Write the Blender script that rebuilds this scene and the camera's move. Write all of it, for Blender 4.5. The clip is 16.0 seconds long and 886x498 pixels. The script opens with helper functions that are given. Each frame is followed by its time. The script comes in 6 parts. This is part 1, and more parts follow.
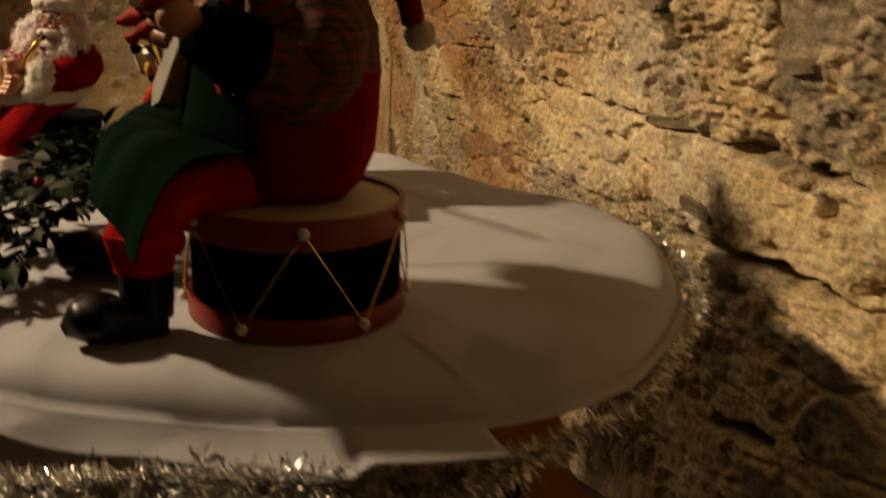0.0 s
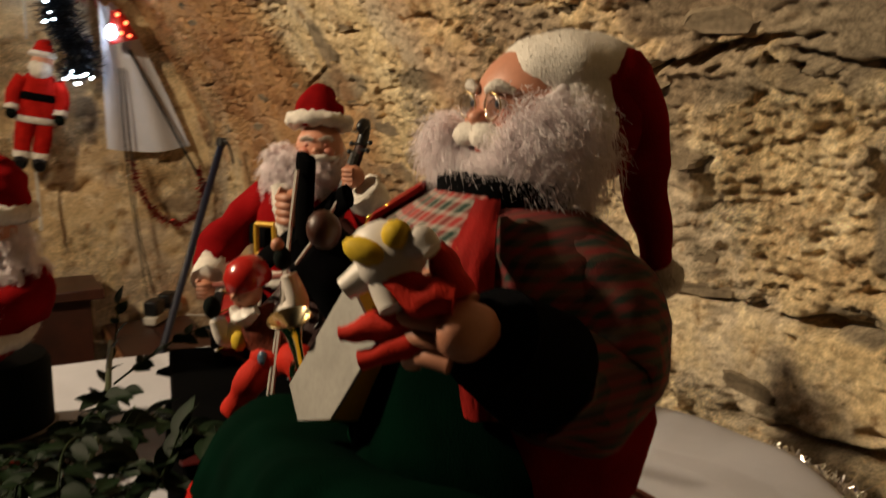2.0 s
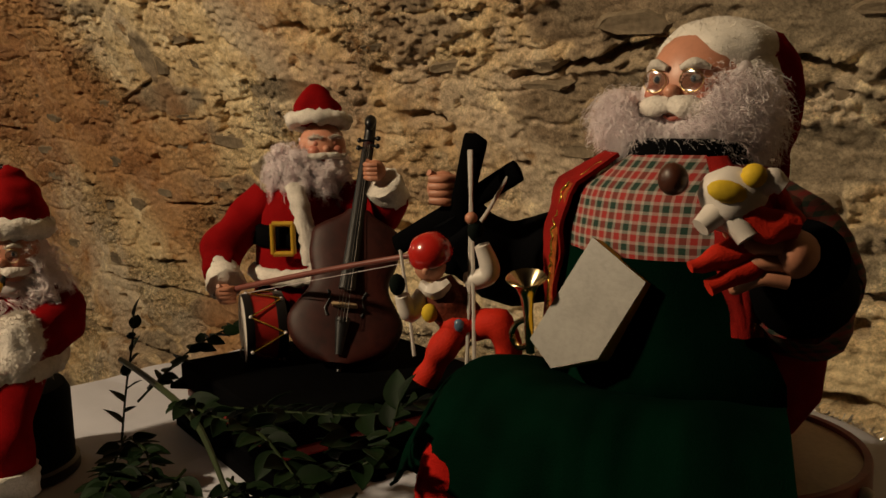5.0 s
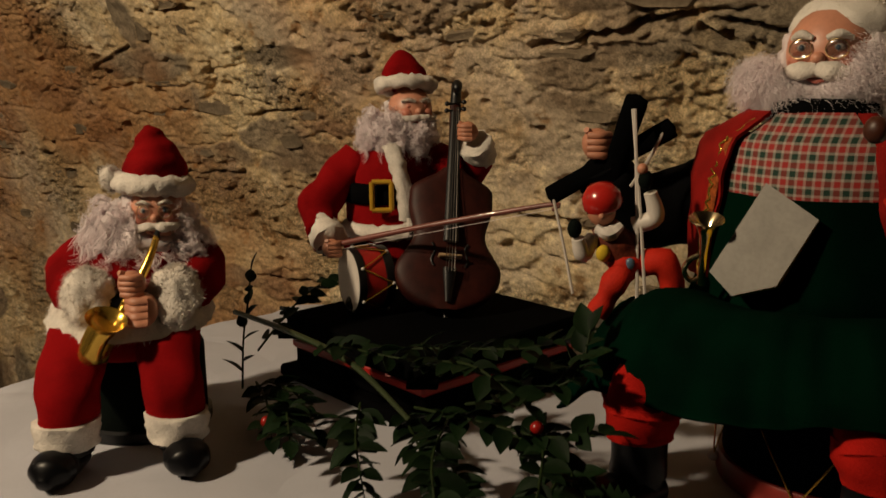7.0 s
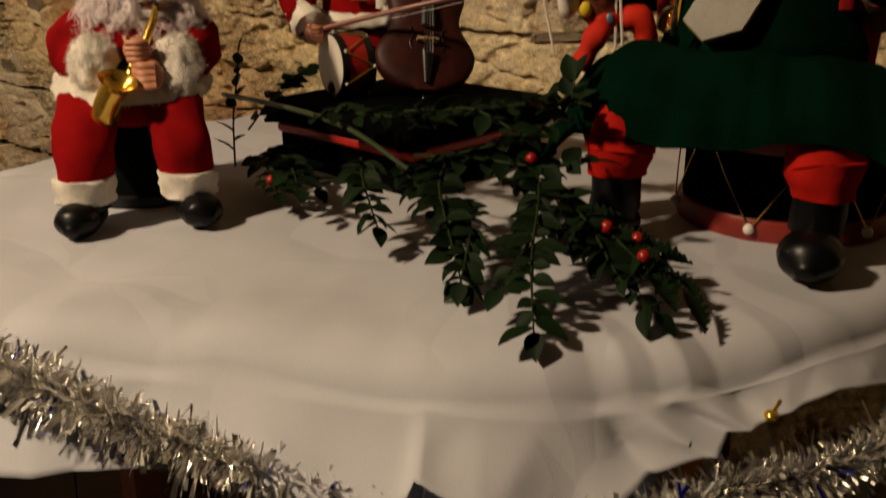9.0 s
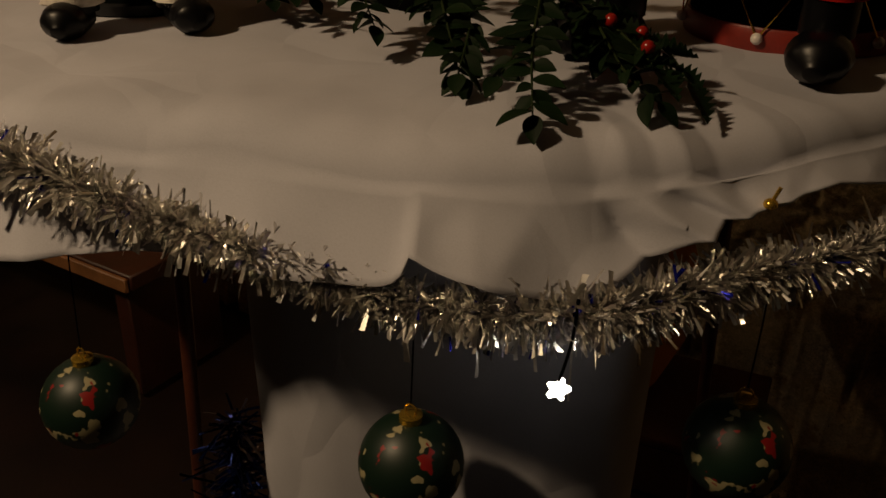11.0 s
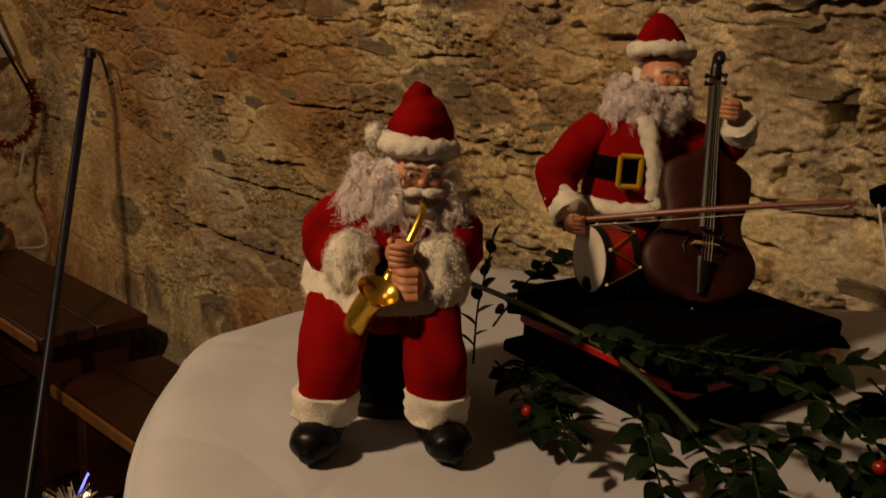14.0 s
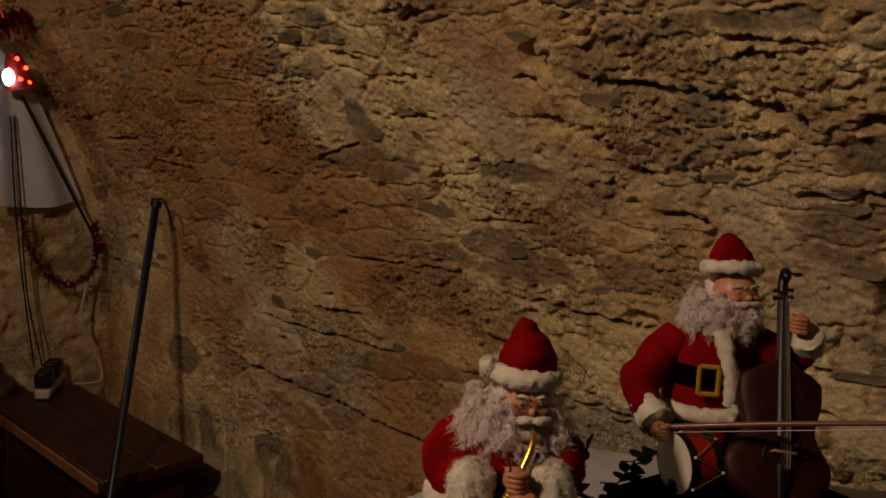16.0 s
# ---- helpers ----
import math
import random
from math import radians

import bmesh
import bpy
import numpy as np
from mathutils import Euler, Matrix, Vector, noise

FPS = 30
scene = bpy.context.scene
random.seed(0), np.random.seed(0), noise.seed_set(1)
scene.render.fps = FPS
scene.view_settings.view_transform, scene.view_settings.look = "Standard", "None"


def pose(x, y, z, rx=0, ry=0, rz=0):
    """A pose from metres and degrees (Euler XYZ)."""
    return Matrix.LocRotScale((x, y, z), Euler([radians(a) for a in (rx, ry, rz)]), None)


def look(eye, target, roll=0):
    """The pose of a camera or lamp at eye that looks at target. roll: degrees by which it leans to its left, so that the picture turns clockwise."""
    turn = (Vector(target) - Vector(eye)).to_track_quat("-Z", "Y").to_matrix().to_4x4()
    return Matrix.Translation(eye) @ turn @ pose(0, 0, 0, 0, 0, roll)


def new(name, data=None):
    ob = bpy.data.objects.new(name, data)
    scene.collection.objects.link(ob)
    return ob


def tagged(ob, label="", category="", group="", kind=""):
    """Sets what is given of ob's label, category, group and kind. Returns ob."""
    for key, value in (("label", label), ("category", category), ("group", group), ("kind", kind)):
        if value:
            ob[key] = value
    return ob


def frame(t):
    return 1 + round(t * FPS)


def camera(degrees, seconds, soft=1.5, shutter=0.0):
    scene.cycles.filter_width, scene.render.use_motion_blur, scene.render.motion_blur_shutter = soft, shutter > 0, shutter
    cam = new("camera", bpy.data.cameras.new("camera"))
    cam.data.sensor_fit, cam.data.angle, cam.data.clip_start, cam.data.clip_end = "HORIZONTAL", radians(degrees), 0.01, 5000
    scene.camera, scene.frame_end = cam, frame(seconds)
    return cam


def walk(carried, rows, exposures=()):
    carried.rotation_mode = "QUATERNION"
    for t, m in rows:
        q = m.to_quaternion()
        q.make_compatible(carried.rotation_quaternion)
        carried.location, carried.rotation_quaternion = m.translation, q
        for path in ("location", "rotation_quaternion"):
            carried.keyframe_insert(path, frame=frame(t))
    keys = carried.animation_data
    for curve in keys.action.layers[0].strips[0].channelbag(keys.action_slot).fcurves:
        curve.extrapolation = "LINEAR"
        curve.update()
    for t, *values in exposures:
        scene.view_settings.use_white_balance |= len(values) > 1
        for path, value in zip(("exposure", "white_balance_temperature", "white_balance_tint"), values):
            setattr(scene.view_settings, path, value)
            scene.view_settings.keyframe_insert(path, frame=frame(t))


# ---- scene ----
cam = camera(52.0, 16.0, soft=1.5, shutter=0.5)
PATH = [
    (0, (0.248, 0.322, 1.103), (-1.592, 0.831, 0.507), 2.0),
    (0.5, (0.137, 0.216, 1.127), (-1.692, 0.841, 0.611), 1.1),
    (1, (0.074, 0.152, 1.149), (-1.752, 0.809, 0.666), 0.4),
    (1.5, (-0.035, 0.134, 1.143), (-1.835, 0.882, 0.694), 0.6),
    (2, (-0.126, 0.12, 1.168), (-1.855, 1.055, 0.801), 0.6),
    (2.5, (-0.158, -0.01, 1.19), (-1.772, 1.122, 0.849), 0.9),
    (3, (-0.149, -0.132, 1.195), (-1.657, 1.138, 0.857), 1.0),
    (3.2, (-0.153, -0.156, 1.181), (-1.625, 1.156, 0.848), 1.8),
    (5.3, (-0.27, -0.168, 1.146), (-1.633, 1.257, 0.814), -1.1),
    (5.5, (-0.273, -0.177, 1.151), (-1.635, 1.249, 0.819), -1.0),
    (6, (-0.31, -0.195, 1.154), (-1.65, 1.254, 0.825), -1.6),
    (6.5, (-0.345, -0.277, 1.151), (-1.618, 1.222, 0.786), -1.2),
    (7, (-0.375, -0.365, 1.144), (-1.561, 1.196, 0.748), -0.6),
    (7.5, (-0.378, -0.419, 1.141), (-1.487, 1.189, 0.711), -0.9),
    (8, (-0.372, -0.457, 1.119), (-1.414, 1.174, 0.613), -0.4),
    (8.5, (-0.372, -0.469, 1.101), (-1.386, 1.148, 0.505), 0.2),
    (9, (-0.373, -0.481, 1.068), (-1.376, 1.111, 0.39), -0.2),
    (9.5, (-0.374, -0.473, 1.043), (-1.338, 1.095, 0.261), -0.2),
    (10, (-0.36, -0.483, 1.016), (-1.306, 1.053, 0.153), -0.6),
    (10.2, (-0.355, -0.484, 0.997), (-1.3, 1.034, 0.101), -0.3),
    (12.5, (-0.443, -0.517, 1.04), (-1.407, 0.992, 0.149), 1.6),
    (13, (-0.492, -0.458, 1.076), (-1.632, 1.037, 0.394), 2.6),
    (13.5, (-0.532, -0.449, 1.134), (-1.797, 0.983, 0.544), 2.4),
    (14, (-0.553, -0.424, 1.161), (-1.849, 1.006, 0.636), 3.4),
    (14.5, (-0.559, -0.423, 1.187), (-1.893, 0.982, 0.69), 2.9),
    (15, (-0.56, -0.474, 1.244), (-1.925, 0.935, 0.853), 3.4),
    (15.5, (-0.558, -0.512, 1.281), (-1.922, 0.913, 0.953), 3.2),
    (16, (-0.568, -0.537, 1.292), (-1.943, 0.884, 0.99), 2.7),
]
walk(cam, [(t, look(eye, target, roll)) for t, eye, target, roll in PATH],
     exposures=((0.0, 0.48, 6800, 10), (0.5, 0.32, 6500, 10), (1.0, 0.45, 6400, 10), (1.5, 0.66, 6300, 9), (2.0, 0.5, 6000, 9), (2.5, 0.2, 6000, 9), (3.0, -0.18, 6300, 9), (5.5, -0.1, 6150, 9), (7.0, -0.28, 6050, 9), (8.5, 0.0, 6150, 9), (9.0, 0.08, 6300, 10),
                (9.5, -0.3, 6600, 11), (10.2, -0.88, 6900, 12), (12.5, -1.1, 7300, 15), (13.0, -1.22, 8000, 14), (13.5, -0.85, 7800, 15), (14.5, -0.6, 7600, 16), (15.0, -0.65, 7600, 16), (15.5, -1.05, 7500, 16), (16.0, -1.25, 6800, 19)))

# ---- world, lamps, exposure ----
FLOOR, TOP = -0.35, 0.80
world = bpy.data.worlds.new("world")
world.use_nodes = True
world.node_tree.nodes["Background"].inputs[0].default_value = (0.05, 0.035, 0.025, 1)
world.node_tree.nodes["Background"].inputs[1].default_value = 0.015
scene.world = world
scene.view_settings.exposure = 0.0


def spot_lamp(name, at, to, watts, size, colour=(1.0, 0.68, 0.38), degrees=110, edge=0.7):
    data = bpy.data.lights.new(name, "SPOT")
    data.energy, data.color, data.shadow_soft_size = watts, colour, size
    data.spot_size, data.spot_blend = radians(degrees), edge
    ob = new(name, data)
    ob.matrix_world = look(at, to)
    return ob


LAMP = (1.0, 0.75, 0.46)
spot_lamp("spot_lamp", (-1.46, -1.12, 2.10), (-1.05, 0.9, 0.95), 142, 0.06, LAMP, 150, 0.35)
spot_lamp("spot_lamp", (0.55, 0.72, 1.88), (-0.7, 1.1, 0.70), 190, 0.05, LAMP, 37)
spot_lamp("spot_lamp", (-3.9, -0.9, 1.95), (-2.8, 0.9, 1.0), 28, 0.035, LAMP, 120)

# ---- mesh kit ----


class Kit:
    """Gathers faces of several materials into one mesh."""

    def __init__(self):
        self.v, self.f, self.m, self.mats = [], [], [], []

    def slot(self, mat):
        if mat not in self.mats:
            self.mats.append(mat)
        return self.mats.index(mat)

    def add(self, verts, faces, mat):
        k, s = len(self.v), self.slot(mat)
        self.v.extend(tuple(p) for p in verts)
        self.f.extend(tuple(i + k for i in f) for f in faces)
        self.m.extend([s] * len(faces))

    def rings(self, rings, mat, caps=True):
        """Skins closed rings of equal length."""
        n, verts, faces = len(rings[0]), [p for r in rings for p in r], []
        for i in range(len(rings) - 1):
            for j in range(n):
                a, b = i * n + j, i * n + (j + 1) % n
                faces.append((a, b, b + n, a + n))
        if caps:
            faces.append(tuple(range(n - 1, -1, -1)))
            faces.append(tuple(range(len(verts) - n, len(verts))))
        self.add(verts, faces, mat)

    def ball(self, c, r, mat, turn=(0, 0, 0), seg=20, lump=0.0, freq=30.0, power=1.0):
        r = (r, r, r) if isinstance(r, (int, float)) else r
        m = pose(*c, *turn)
        rings = []
        rows = max(6, seg // 2)
        for i in range(rows + 1):
            th = math.pi * min(max(i / rows, 0.01), 0.99)
            ring = []
            for j in range(seg):
                ph = 2 * math.pi * j / seg
                d = Vector((math.sin(th) * math.cos(ph), math.sin(th) * math.sin(ph), -math.cos(th)))
                if power != 1.0:
                    d = Vector([math.copysign(abs(q) ** power, q) for q in d])
                p = m @ Vector((d.x * r[0], d.y * r[1], d.z * r[2]))
                if lump:
                    p += (m.to_3x3() @ d) * lump * noise.noise(p * freq)
                ring.append(p)
            rings.append(ring)
        self.rings(rings, mat)

    def tube(self, pts, radii, mat, n=12, steps=6, flat=1.0, up=(0, 0, 1), lump=0.0, freq=30.0, caps=True):
        """A smooth tube through pts; radii one number or one for each point; flat squeezes it along up."""
        pts = [Vector(p) for p in pts]
        radii = [radii] * len(pts) if isinstance(radii, (int, float)) else list(radii)
        path, rad = [], []
        for i in range(len(pts) - 1):
            p0, p1, p2, p3 = pts[max(i - 1, 0)], pts[i], pts[i + 1], pts[min(i + 2, len(pts) - 1)]
            for s in range(steps):
                u = s / steps
                path.append(0.5 * (2 * p1 + (p2 - p0) * u + (2 * p0 - 5 * p1 + 4 * p2 - p3) * u * u + (3 * p1 - p0 - 3 * p2 + p3) * u ** 3))
                e = u * u * (3 - 2 * u)
                rad.append(radii[i] * (1 - e) + radii[i + 1] * e)
        path.append(pts[-1]), rad.append(radii[-1])
        rings, up = [], Vector(up)
        side = None
        for i, p in enumerate(path):
            d = (path[min(i + 1, len(path) - 1)] - path[max(i - 1, 0)]).normalized()
            if side is None:
                side = d.cross(up)
                if side.length < 0.05:
                    side = d.cross(Vector((1, 0, 0)))
            side = (side - d * side.dot(d)).normalized()
            top = side.cross(d)
            ring = []
            for j in range(n):
                a = 2 * math.pi * j / n
                w = side * math.cos(a) + top * math.sin(a) * flat
                q = p + w * rad[i]
                if lump:
                    q += w * lump * noise.noise(q * freq)
                ring.append(q)
            rings.append(ring)
        self.rings(rings, mat, caps)

    def lathe(self, profile, mat, m=Matrix(), n=32, squash=(1, 1), lump=0.0, freq=30.0, caps=True):
        """Turns (radius, height) pairs about m's z axis."""
        rings = []
        for r, z in profile:
            ring = []
            for j in range(n):
                a = 2 * math.pi * j / n
                p = m @ Vector((r * math.cos(a) * squash[0], r * math.sin(a) * squash[1], z))
                if lump:
                    d = m.to_3x3() @ Vector((math.cos(a), math.sin(a), 0))
                    p += d * lump * noise.noise(p * freq)
                ring.append(p)
            rings.append(ring)
        self.rings(rings, mat, caps)

    def block(self, m, size, mat, edge=0.003):
        """A box of that size about m, with chamfered edges."""
        x, y, z = (s / 2 for s in size)
        e = min(edge, x * 0.9, y * 0.9, z * 0.9)
        verts, index = [], {}
        for sx in (-1, 1):
            for sy in (-1, 1):
                for sz in (-1, 1):
                    for ax in range(3):
                        p = [sx * (x - e), sy * (y - e), sz * (z - e)]
                        p[ax] = (sx * x, sy * y, sz * z)[ax]
                        index[(sx, sy, sz, ax)] = len(verts)
                        verts.append(m @ Vector(p))
        faces = []
        for ax in range(3):
            b, c = (ax + 1) % 3, (ax + 2) % 3
            for s in (-1, 1):
                def key(sb, sc, a2=ax):
                    t = [0, 0, 0]
                    t[ax], t[b], t[c] = s, sb, sc
                    return index[(*t, a2)]
                quad = [key(-1, -1), key(1, -1), key(1, 1), key(-1, 1)]
                faces.append(quad if s > 0 else quad[::-1])
        for ax in range(3):
            b, c = (ax + 1) % 3, (ax + 2) % 3
            for sb in (-1, 1):
                for sc in (-1, 1):
                    def key(sa, a2):
                        t = [0, 0, 0]
                        t[ax], t[b], t[c] = sa, sb, sc
                        return index[(*t, a2)]
                    quad = [key(-1, b), key(1, b), key(1, c), key(-1, c)]
                    faces.append(quad if sb * sc < 0 else quad[::-1])
        for sx in (-1, 1):
            for sy in (-1, 1):
                for sz in (-1, 1):
                    tri = [index[(sx, sy, sz, a)] for a in range(3)]
                    faces.append(tri if sx * sy * sz > 0 else tri[::-1])
        self.add(verts, faces, mat)

    def sheet(self, grid, mat, thick=0.0, closed=False):
        """Skins rows of points; thick gives it a second face below, along the local normal."""
        rows, cols = len(grid), len(grid[0])
        g = np.array([[tuple(p) for p in r] for r in grid])
        verts = [tuple(p) for p in g.reshape(-1, 3)]
        faces = []
        wrap = cols if closed else cols - 1
        for i in range(rows - 1):
            for j in range(wrap):
                k = (j + 1) % cols
                faces.append((i * cols + j, i * cols + k, (i + 1) * cols + k, (i + 1) * cols + j))
        if thick:
            du = np.roll(g, -1, 1) - np.roll(g, 1, 1) if closed else np.gradient(g, axis=1)
            nrm = np.cross(du, np.gradient(g, axis=0))
            nrm /= np.linalg.norm(nrm, axis=2, keepdims=True) + 1e-12
            k = len(verts)
            verts += [tuple(p) for p in (g - nrm * thick).reshape(-1, 3)]
            faces += [tuple(q + k for q in f[::-1]) for f in faces]
            last = (rows - 1) * cols
            for j in range(wrap):
                b = (j + 1) % cols
                faces.append((b, j, j + k, b + k))
                faces.append((last + j, last + b, last + b + k, last + j + k))
            if not closed:
                for i in range(rows - 1):
                    a, b = i * cols, (i + 1) * cols
                    faces.append((a, b, b + k, a + k))
                    a, b = a + cols - 1, b + cols - 1
                    faces.append((b, a, a + k, b + k))
        self.add(verts, faces, mat)

    def fuzz(self, count, length, mat, picks=None, rng=None, width=0.0006, slots=None):
        """Short hairs standing on the faces of the given material."""
        rng = rng or random.Random(3)
        s = self.slot(picks)
        pool = [f for f, k in zip(self.f, self.m) if k == s and len(f) <= 4]
        verts, faces = [], []
        for _ in range(count):
            f = pool[rng.randrange(len(pool))]
            p = [Vector(self.v[i]) for i in f]
            nrm = (p[1] - p[0]).cross(p[2] - p[0])
            if nrm.length < 1e-12:
                continue
            nrm.normalize()
            u, w = rng.random(), rng.random()
            q = p[0].lerp(p[1], u).lerp(p[-1].lerp(p[2], u), w)
            d = (nrm + Vector((rng.uniform(-1, 1), rng.uniform(-1, 1), rng.uniform(-1, 1))) * 0.9).normalized()
            side = d.cross(Vector((rng.uniform(-1, 1), rng.uniform(-1, 1), rng.uniform(-1, 1)))).normalized() * width
            k, ln = len(verts), length * rng.uniform(0.5, 1.2)
            verts += [q - side, q + side, q + d * ln]
            faces.append((k, k + 1, k + 2))
        self.add(verts, faces, mat)

    def locks(self, spots, mat, rng, length, width, wave, strands=1, spread=0.0):
        """Wavy hairs, each a narrow ribbon; spots are (root, way). Several strands make a ringlet."""
        verts, faces = [], []
        for c, way in spots:
            way = way.normalized()
            side = way.cross(Vector((rng.uniform(-1, 1), rng.uniform(-1, 1), 0.4))).normalized()
            up = side.cross(way)
            ln, a0, pitch = length * rng.uniform(0.6, 1.2), rng.uniform(0, 6.3), rng.uniform(1.3, 2.1)
            for _ in range(strands):
                off = Vector((rng.gauss(0, 1), rng.gauss(0, 1), rng.gauss(0, 1))) * spread
                blade = Vector((rng.uniform(-1, 1), rng.uniform(-1, 1), rng.uniform(-1, 1))).normalized() * width
                k = len(verts)
                for i in range(10):
                    f = i / 9
                    a = a0 + pitch * 6.283 * f
                    p = c + off * (0.5 + f) + way * ln * f + (side * math.cos(a) + up * math.sin(a)) * wave * min(1.0, 3 * f) + Vector((0, 0, -0.35 * ln * f * f))
                    w = blade * (1.0 if i < 8 else 0.5)
                    verts += [p - w, p + w]
                    if i:
                        n = k + 2 * i
                        faces.append((n - 2, n - 1, n + 1, n))
        self.add(verts, faces, mat)

    def curls(self, spots, mat, rng, size=0.006, thick=0.0017, turns=1.6):
        """Little spiral locks that hang at the given spots."""
        for c in spots:
            c = Vector(c)
            a0, lean = rng.uniform(0, 6.3), Vector((rng.uniform(-1, 1), rng.uniform(-1, 1), rng.uniform(-1.4, -0.2))).normalized()
            side = lean.cross(Vector((rng.uniform(-1, 1), 1, 0.3))).normalized()
            up = side.cross(lean)
            s = size * rng.uniform(0.7, 1.3)
            pts = []
            for i in range(int(turns * 8) + 1):
                a = a0 + i * math.pi / 4
                pts.append(c + (side * math.cos(a) + up * math.sin(a)) * s * 0.55 + lean * s * (i / 5.5 - 1))
            self.tube(pts, thick, mat, n=3, steps=1, caps=False)

    def turn(self, first, c, yaw, tilt=0):
        """Turns the points from number first on about c."""
        m = Matrix.Translation(c) @ pose(0, 0, 0, tilt, 0, yaw) @ Matrix.Translation(-Vector(c))
        self.v[first:] = [tuple(m @ Vector(p)) for p in self.v[first:]]

    def make(self, name, parent=None, label="", category="", group="", kind="", smooth=40):
        mesh = bpy.data.meshes.new(name)
        mesh.from_pydata(self.v, [], self.f)
        for mat in self.mats:
            mesh.materials.append(mat)
        mesh.polygons.foreach_set("material_index", self.m)
        mesh.update()
        if smooth:
            mesh.shade_smooth()
            mesh.set_sharp_from_angle(angle=radians(smooth))
        ob = new(name, mesh)
        ob.parent = parent
        return tagged(ob, label, category, group, kind)


def thing(name, m, label, category, group="", kind=""):
    """The Empty at a thing's base that carries its parts."""
    ob = new(name)
    ob.empty_display_size = 0.02
    ob.matrix_world = m
    return tagged(ob, label, category, group, kind)


# ---- materials ----


def material(name, colour, rough=0.6, metal=0.0, spread=0.15, scale=30.0, bump=0.1, fine=300.0, second=None, coat=0.0, sheen=0.0, object_random=0.0):
    """A surface with blotches at one scale and grain at another."""
    mat = bpy.data.materials.new(name)
    mat.use_nodes = True
    nt = mat.node_tree
    b = nt.nodes["Principled BSDF"]
    tc = nt.nodes.new("ShaderNodeTexCoord")
    big, small = nt.nodes.new("ShaderNodeTexNoise"), nt.nodes.new("ShaderNodeTexNoise")
    big.inputs["Scale"].default_value, big.inputs["Detail"].default_value = scale, 5
    small.inputs["Scale"].default_value, small.inputs["Detail"].default_value = fine, 3
    mix = nt.nodes.new("ShaderNodeMix")
    mix.data_type = "RGBA"
    dark = second or tuple(c * (1 - 2 * spread) for c in colour)
    mix.inputs["A"].default_value, mix.inputs["B"].default_value = (*dark, 1), (*colour, 1)
    ramp = nt.nodes.new("ShaderNodeMapRange")
    ramp.inputs["From Min"].default_value, ramp.inputs["From Max"].default_value = 0.32, 0.62
    grain = nt.nodes.new("ShaderNodeMix")
    grain.data_type, grain.blend_type = "RGBA", "MULTIPLY"
    grain.inputs["Factor"].default_value = min(1.0, spread * 2.5)
    gray = nt.nodes.new("ShaderNodeMapRange")
    gray.inputs["From Min"].default_value, gray.inputs["From Max"].default_value = 0.25, 0.6
    gray.inputs["To Min"].default_value = 0.55
    nt.links.new(tc.outputs["Object"], big.inputs["Vector"])
    nt.links.new(tc.outputs["Object"], small.inputs["Vector"])
    nt.links.new(big.outputs["Fac"], ramp.inputs["Value"])
    nt.links.new(ramp.outputs["Result"], mix.inputs["Factor"])
    nt.links.new(small.outputs["Fac"], gray.inputs["Value"])
    nt.links.new(mix.outputs["Result"], grain.inputs["A"])
    nt.links.new(gray.outputs["Result"], grain.inputs["B"])
    out = grain.outputs["Result"]
    if object_random:
        info, hsv, span = nt.nodes.new("ShaderNodeObjectInfo"), nt.nodes.new("ShaderNodeHueSaturation"), nt.nodes.new("ShaderNodeMapRange")
        span.inputs["To Min"].default_value, span.inputs["To Max"].default_value = 1 - object_random, 1 + object_random
        nt.links.new(info.outputs["Random"], span.inputs["Value"])
        nt.links.new(span.outputs["Result"], hsv.inputs["Value"])
        nt.links.new(out, hsv.inputs["Color"])
        out = hsv.outputs["Color"]
    nt.links.new(out, b.inputs["Base Color"])
    b.inputs["Roughness"].default_value, b.inputs["Metallic"].default_value = rough, metal
    b.inputs["Coat Weight"].default_value = coat
    b.inputs["Specular IOR Level"].default_value = 0.5 if rough < 0.6 else 0.12
    if bump:
        bp = nt.nodes.new("ShaderNodeBump")
        bp.inputs["Strength"].default_value, bp.inputs["Distance"].default_value = bump, 0.002
        nt.links.new(small.outputs["Fac"], bp.inputs["Height"])
        nt.links.new(bp.outputs["Normal"], b.inputs["Normal"])
    return mat


def glow(name, colour, strength):
    mat = bpy.data.materials.new(name)
    mat.use_nodes = True
    b = mat.node_tree.nodes["Principled BSDF"]
    b.inputs["Base Color"].default_value = (*colour, 1)
    b.inputs["Emission Color"].default_value = (*colour, 1)
    b.inputs["Emission Strength"].default_value = strength
    return mat


RED_CLOTH = material("red_cloth", (0.25, 0.005, 0.006), 0.85, spread=0.2, scale=25, bump=0.35, fine=900)
BRIGHT_RED = material("bright_red_cloth", (0.44, 0.013, 0.008), 0.75, spread=0.15, scale=30, bump=0.3, fine=700)
GREEN_CLOTH = material("green_cloth", (0.0005, 0.0105, 0.005), 0.9, spread=0.2, scale=20, bump=0.35, fine=900)
BLACK_CLOTH = material("black_cloth", (0.003, 0.003, 0.0035), 0.85, spread=0.2, scale=30, bump=0.3, fine=800)
FUR = material("white_fur", (0.77, 0.71, 0.64), 0.9, spread=0.12, scale=60, bump=0.6, fine=500)
HAIR = material("white_hair", (0.95, 0.89, 0.90), 0.42, spread=0.06, scale=80, bump=0.1, fine=600)
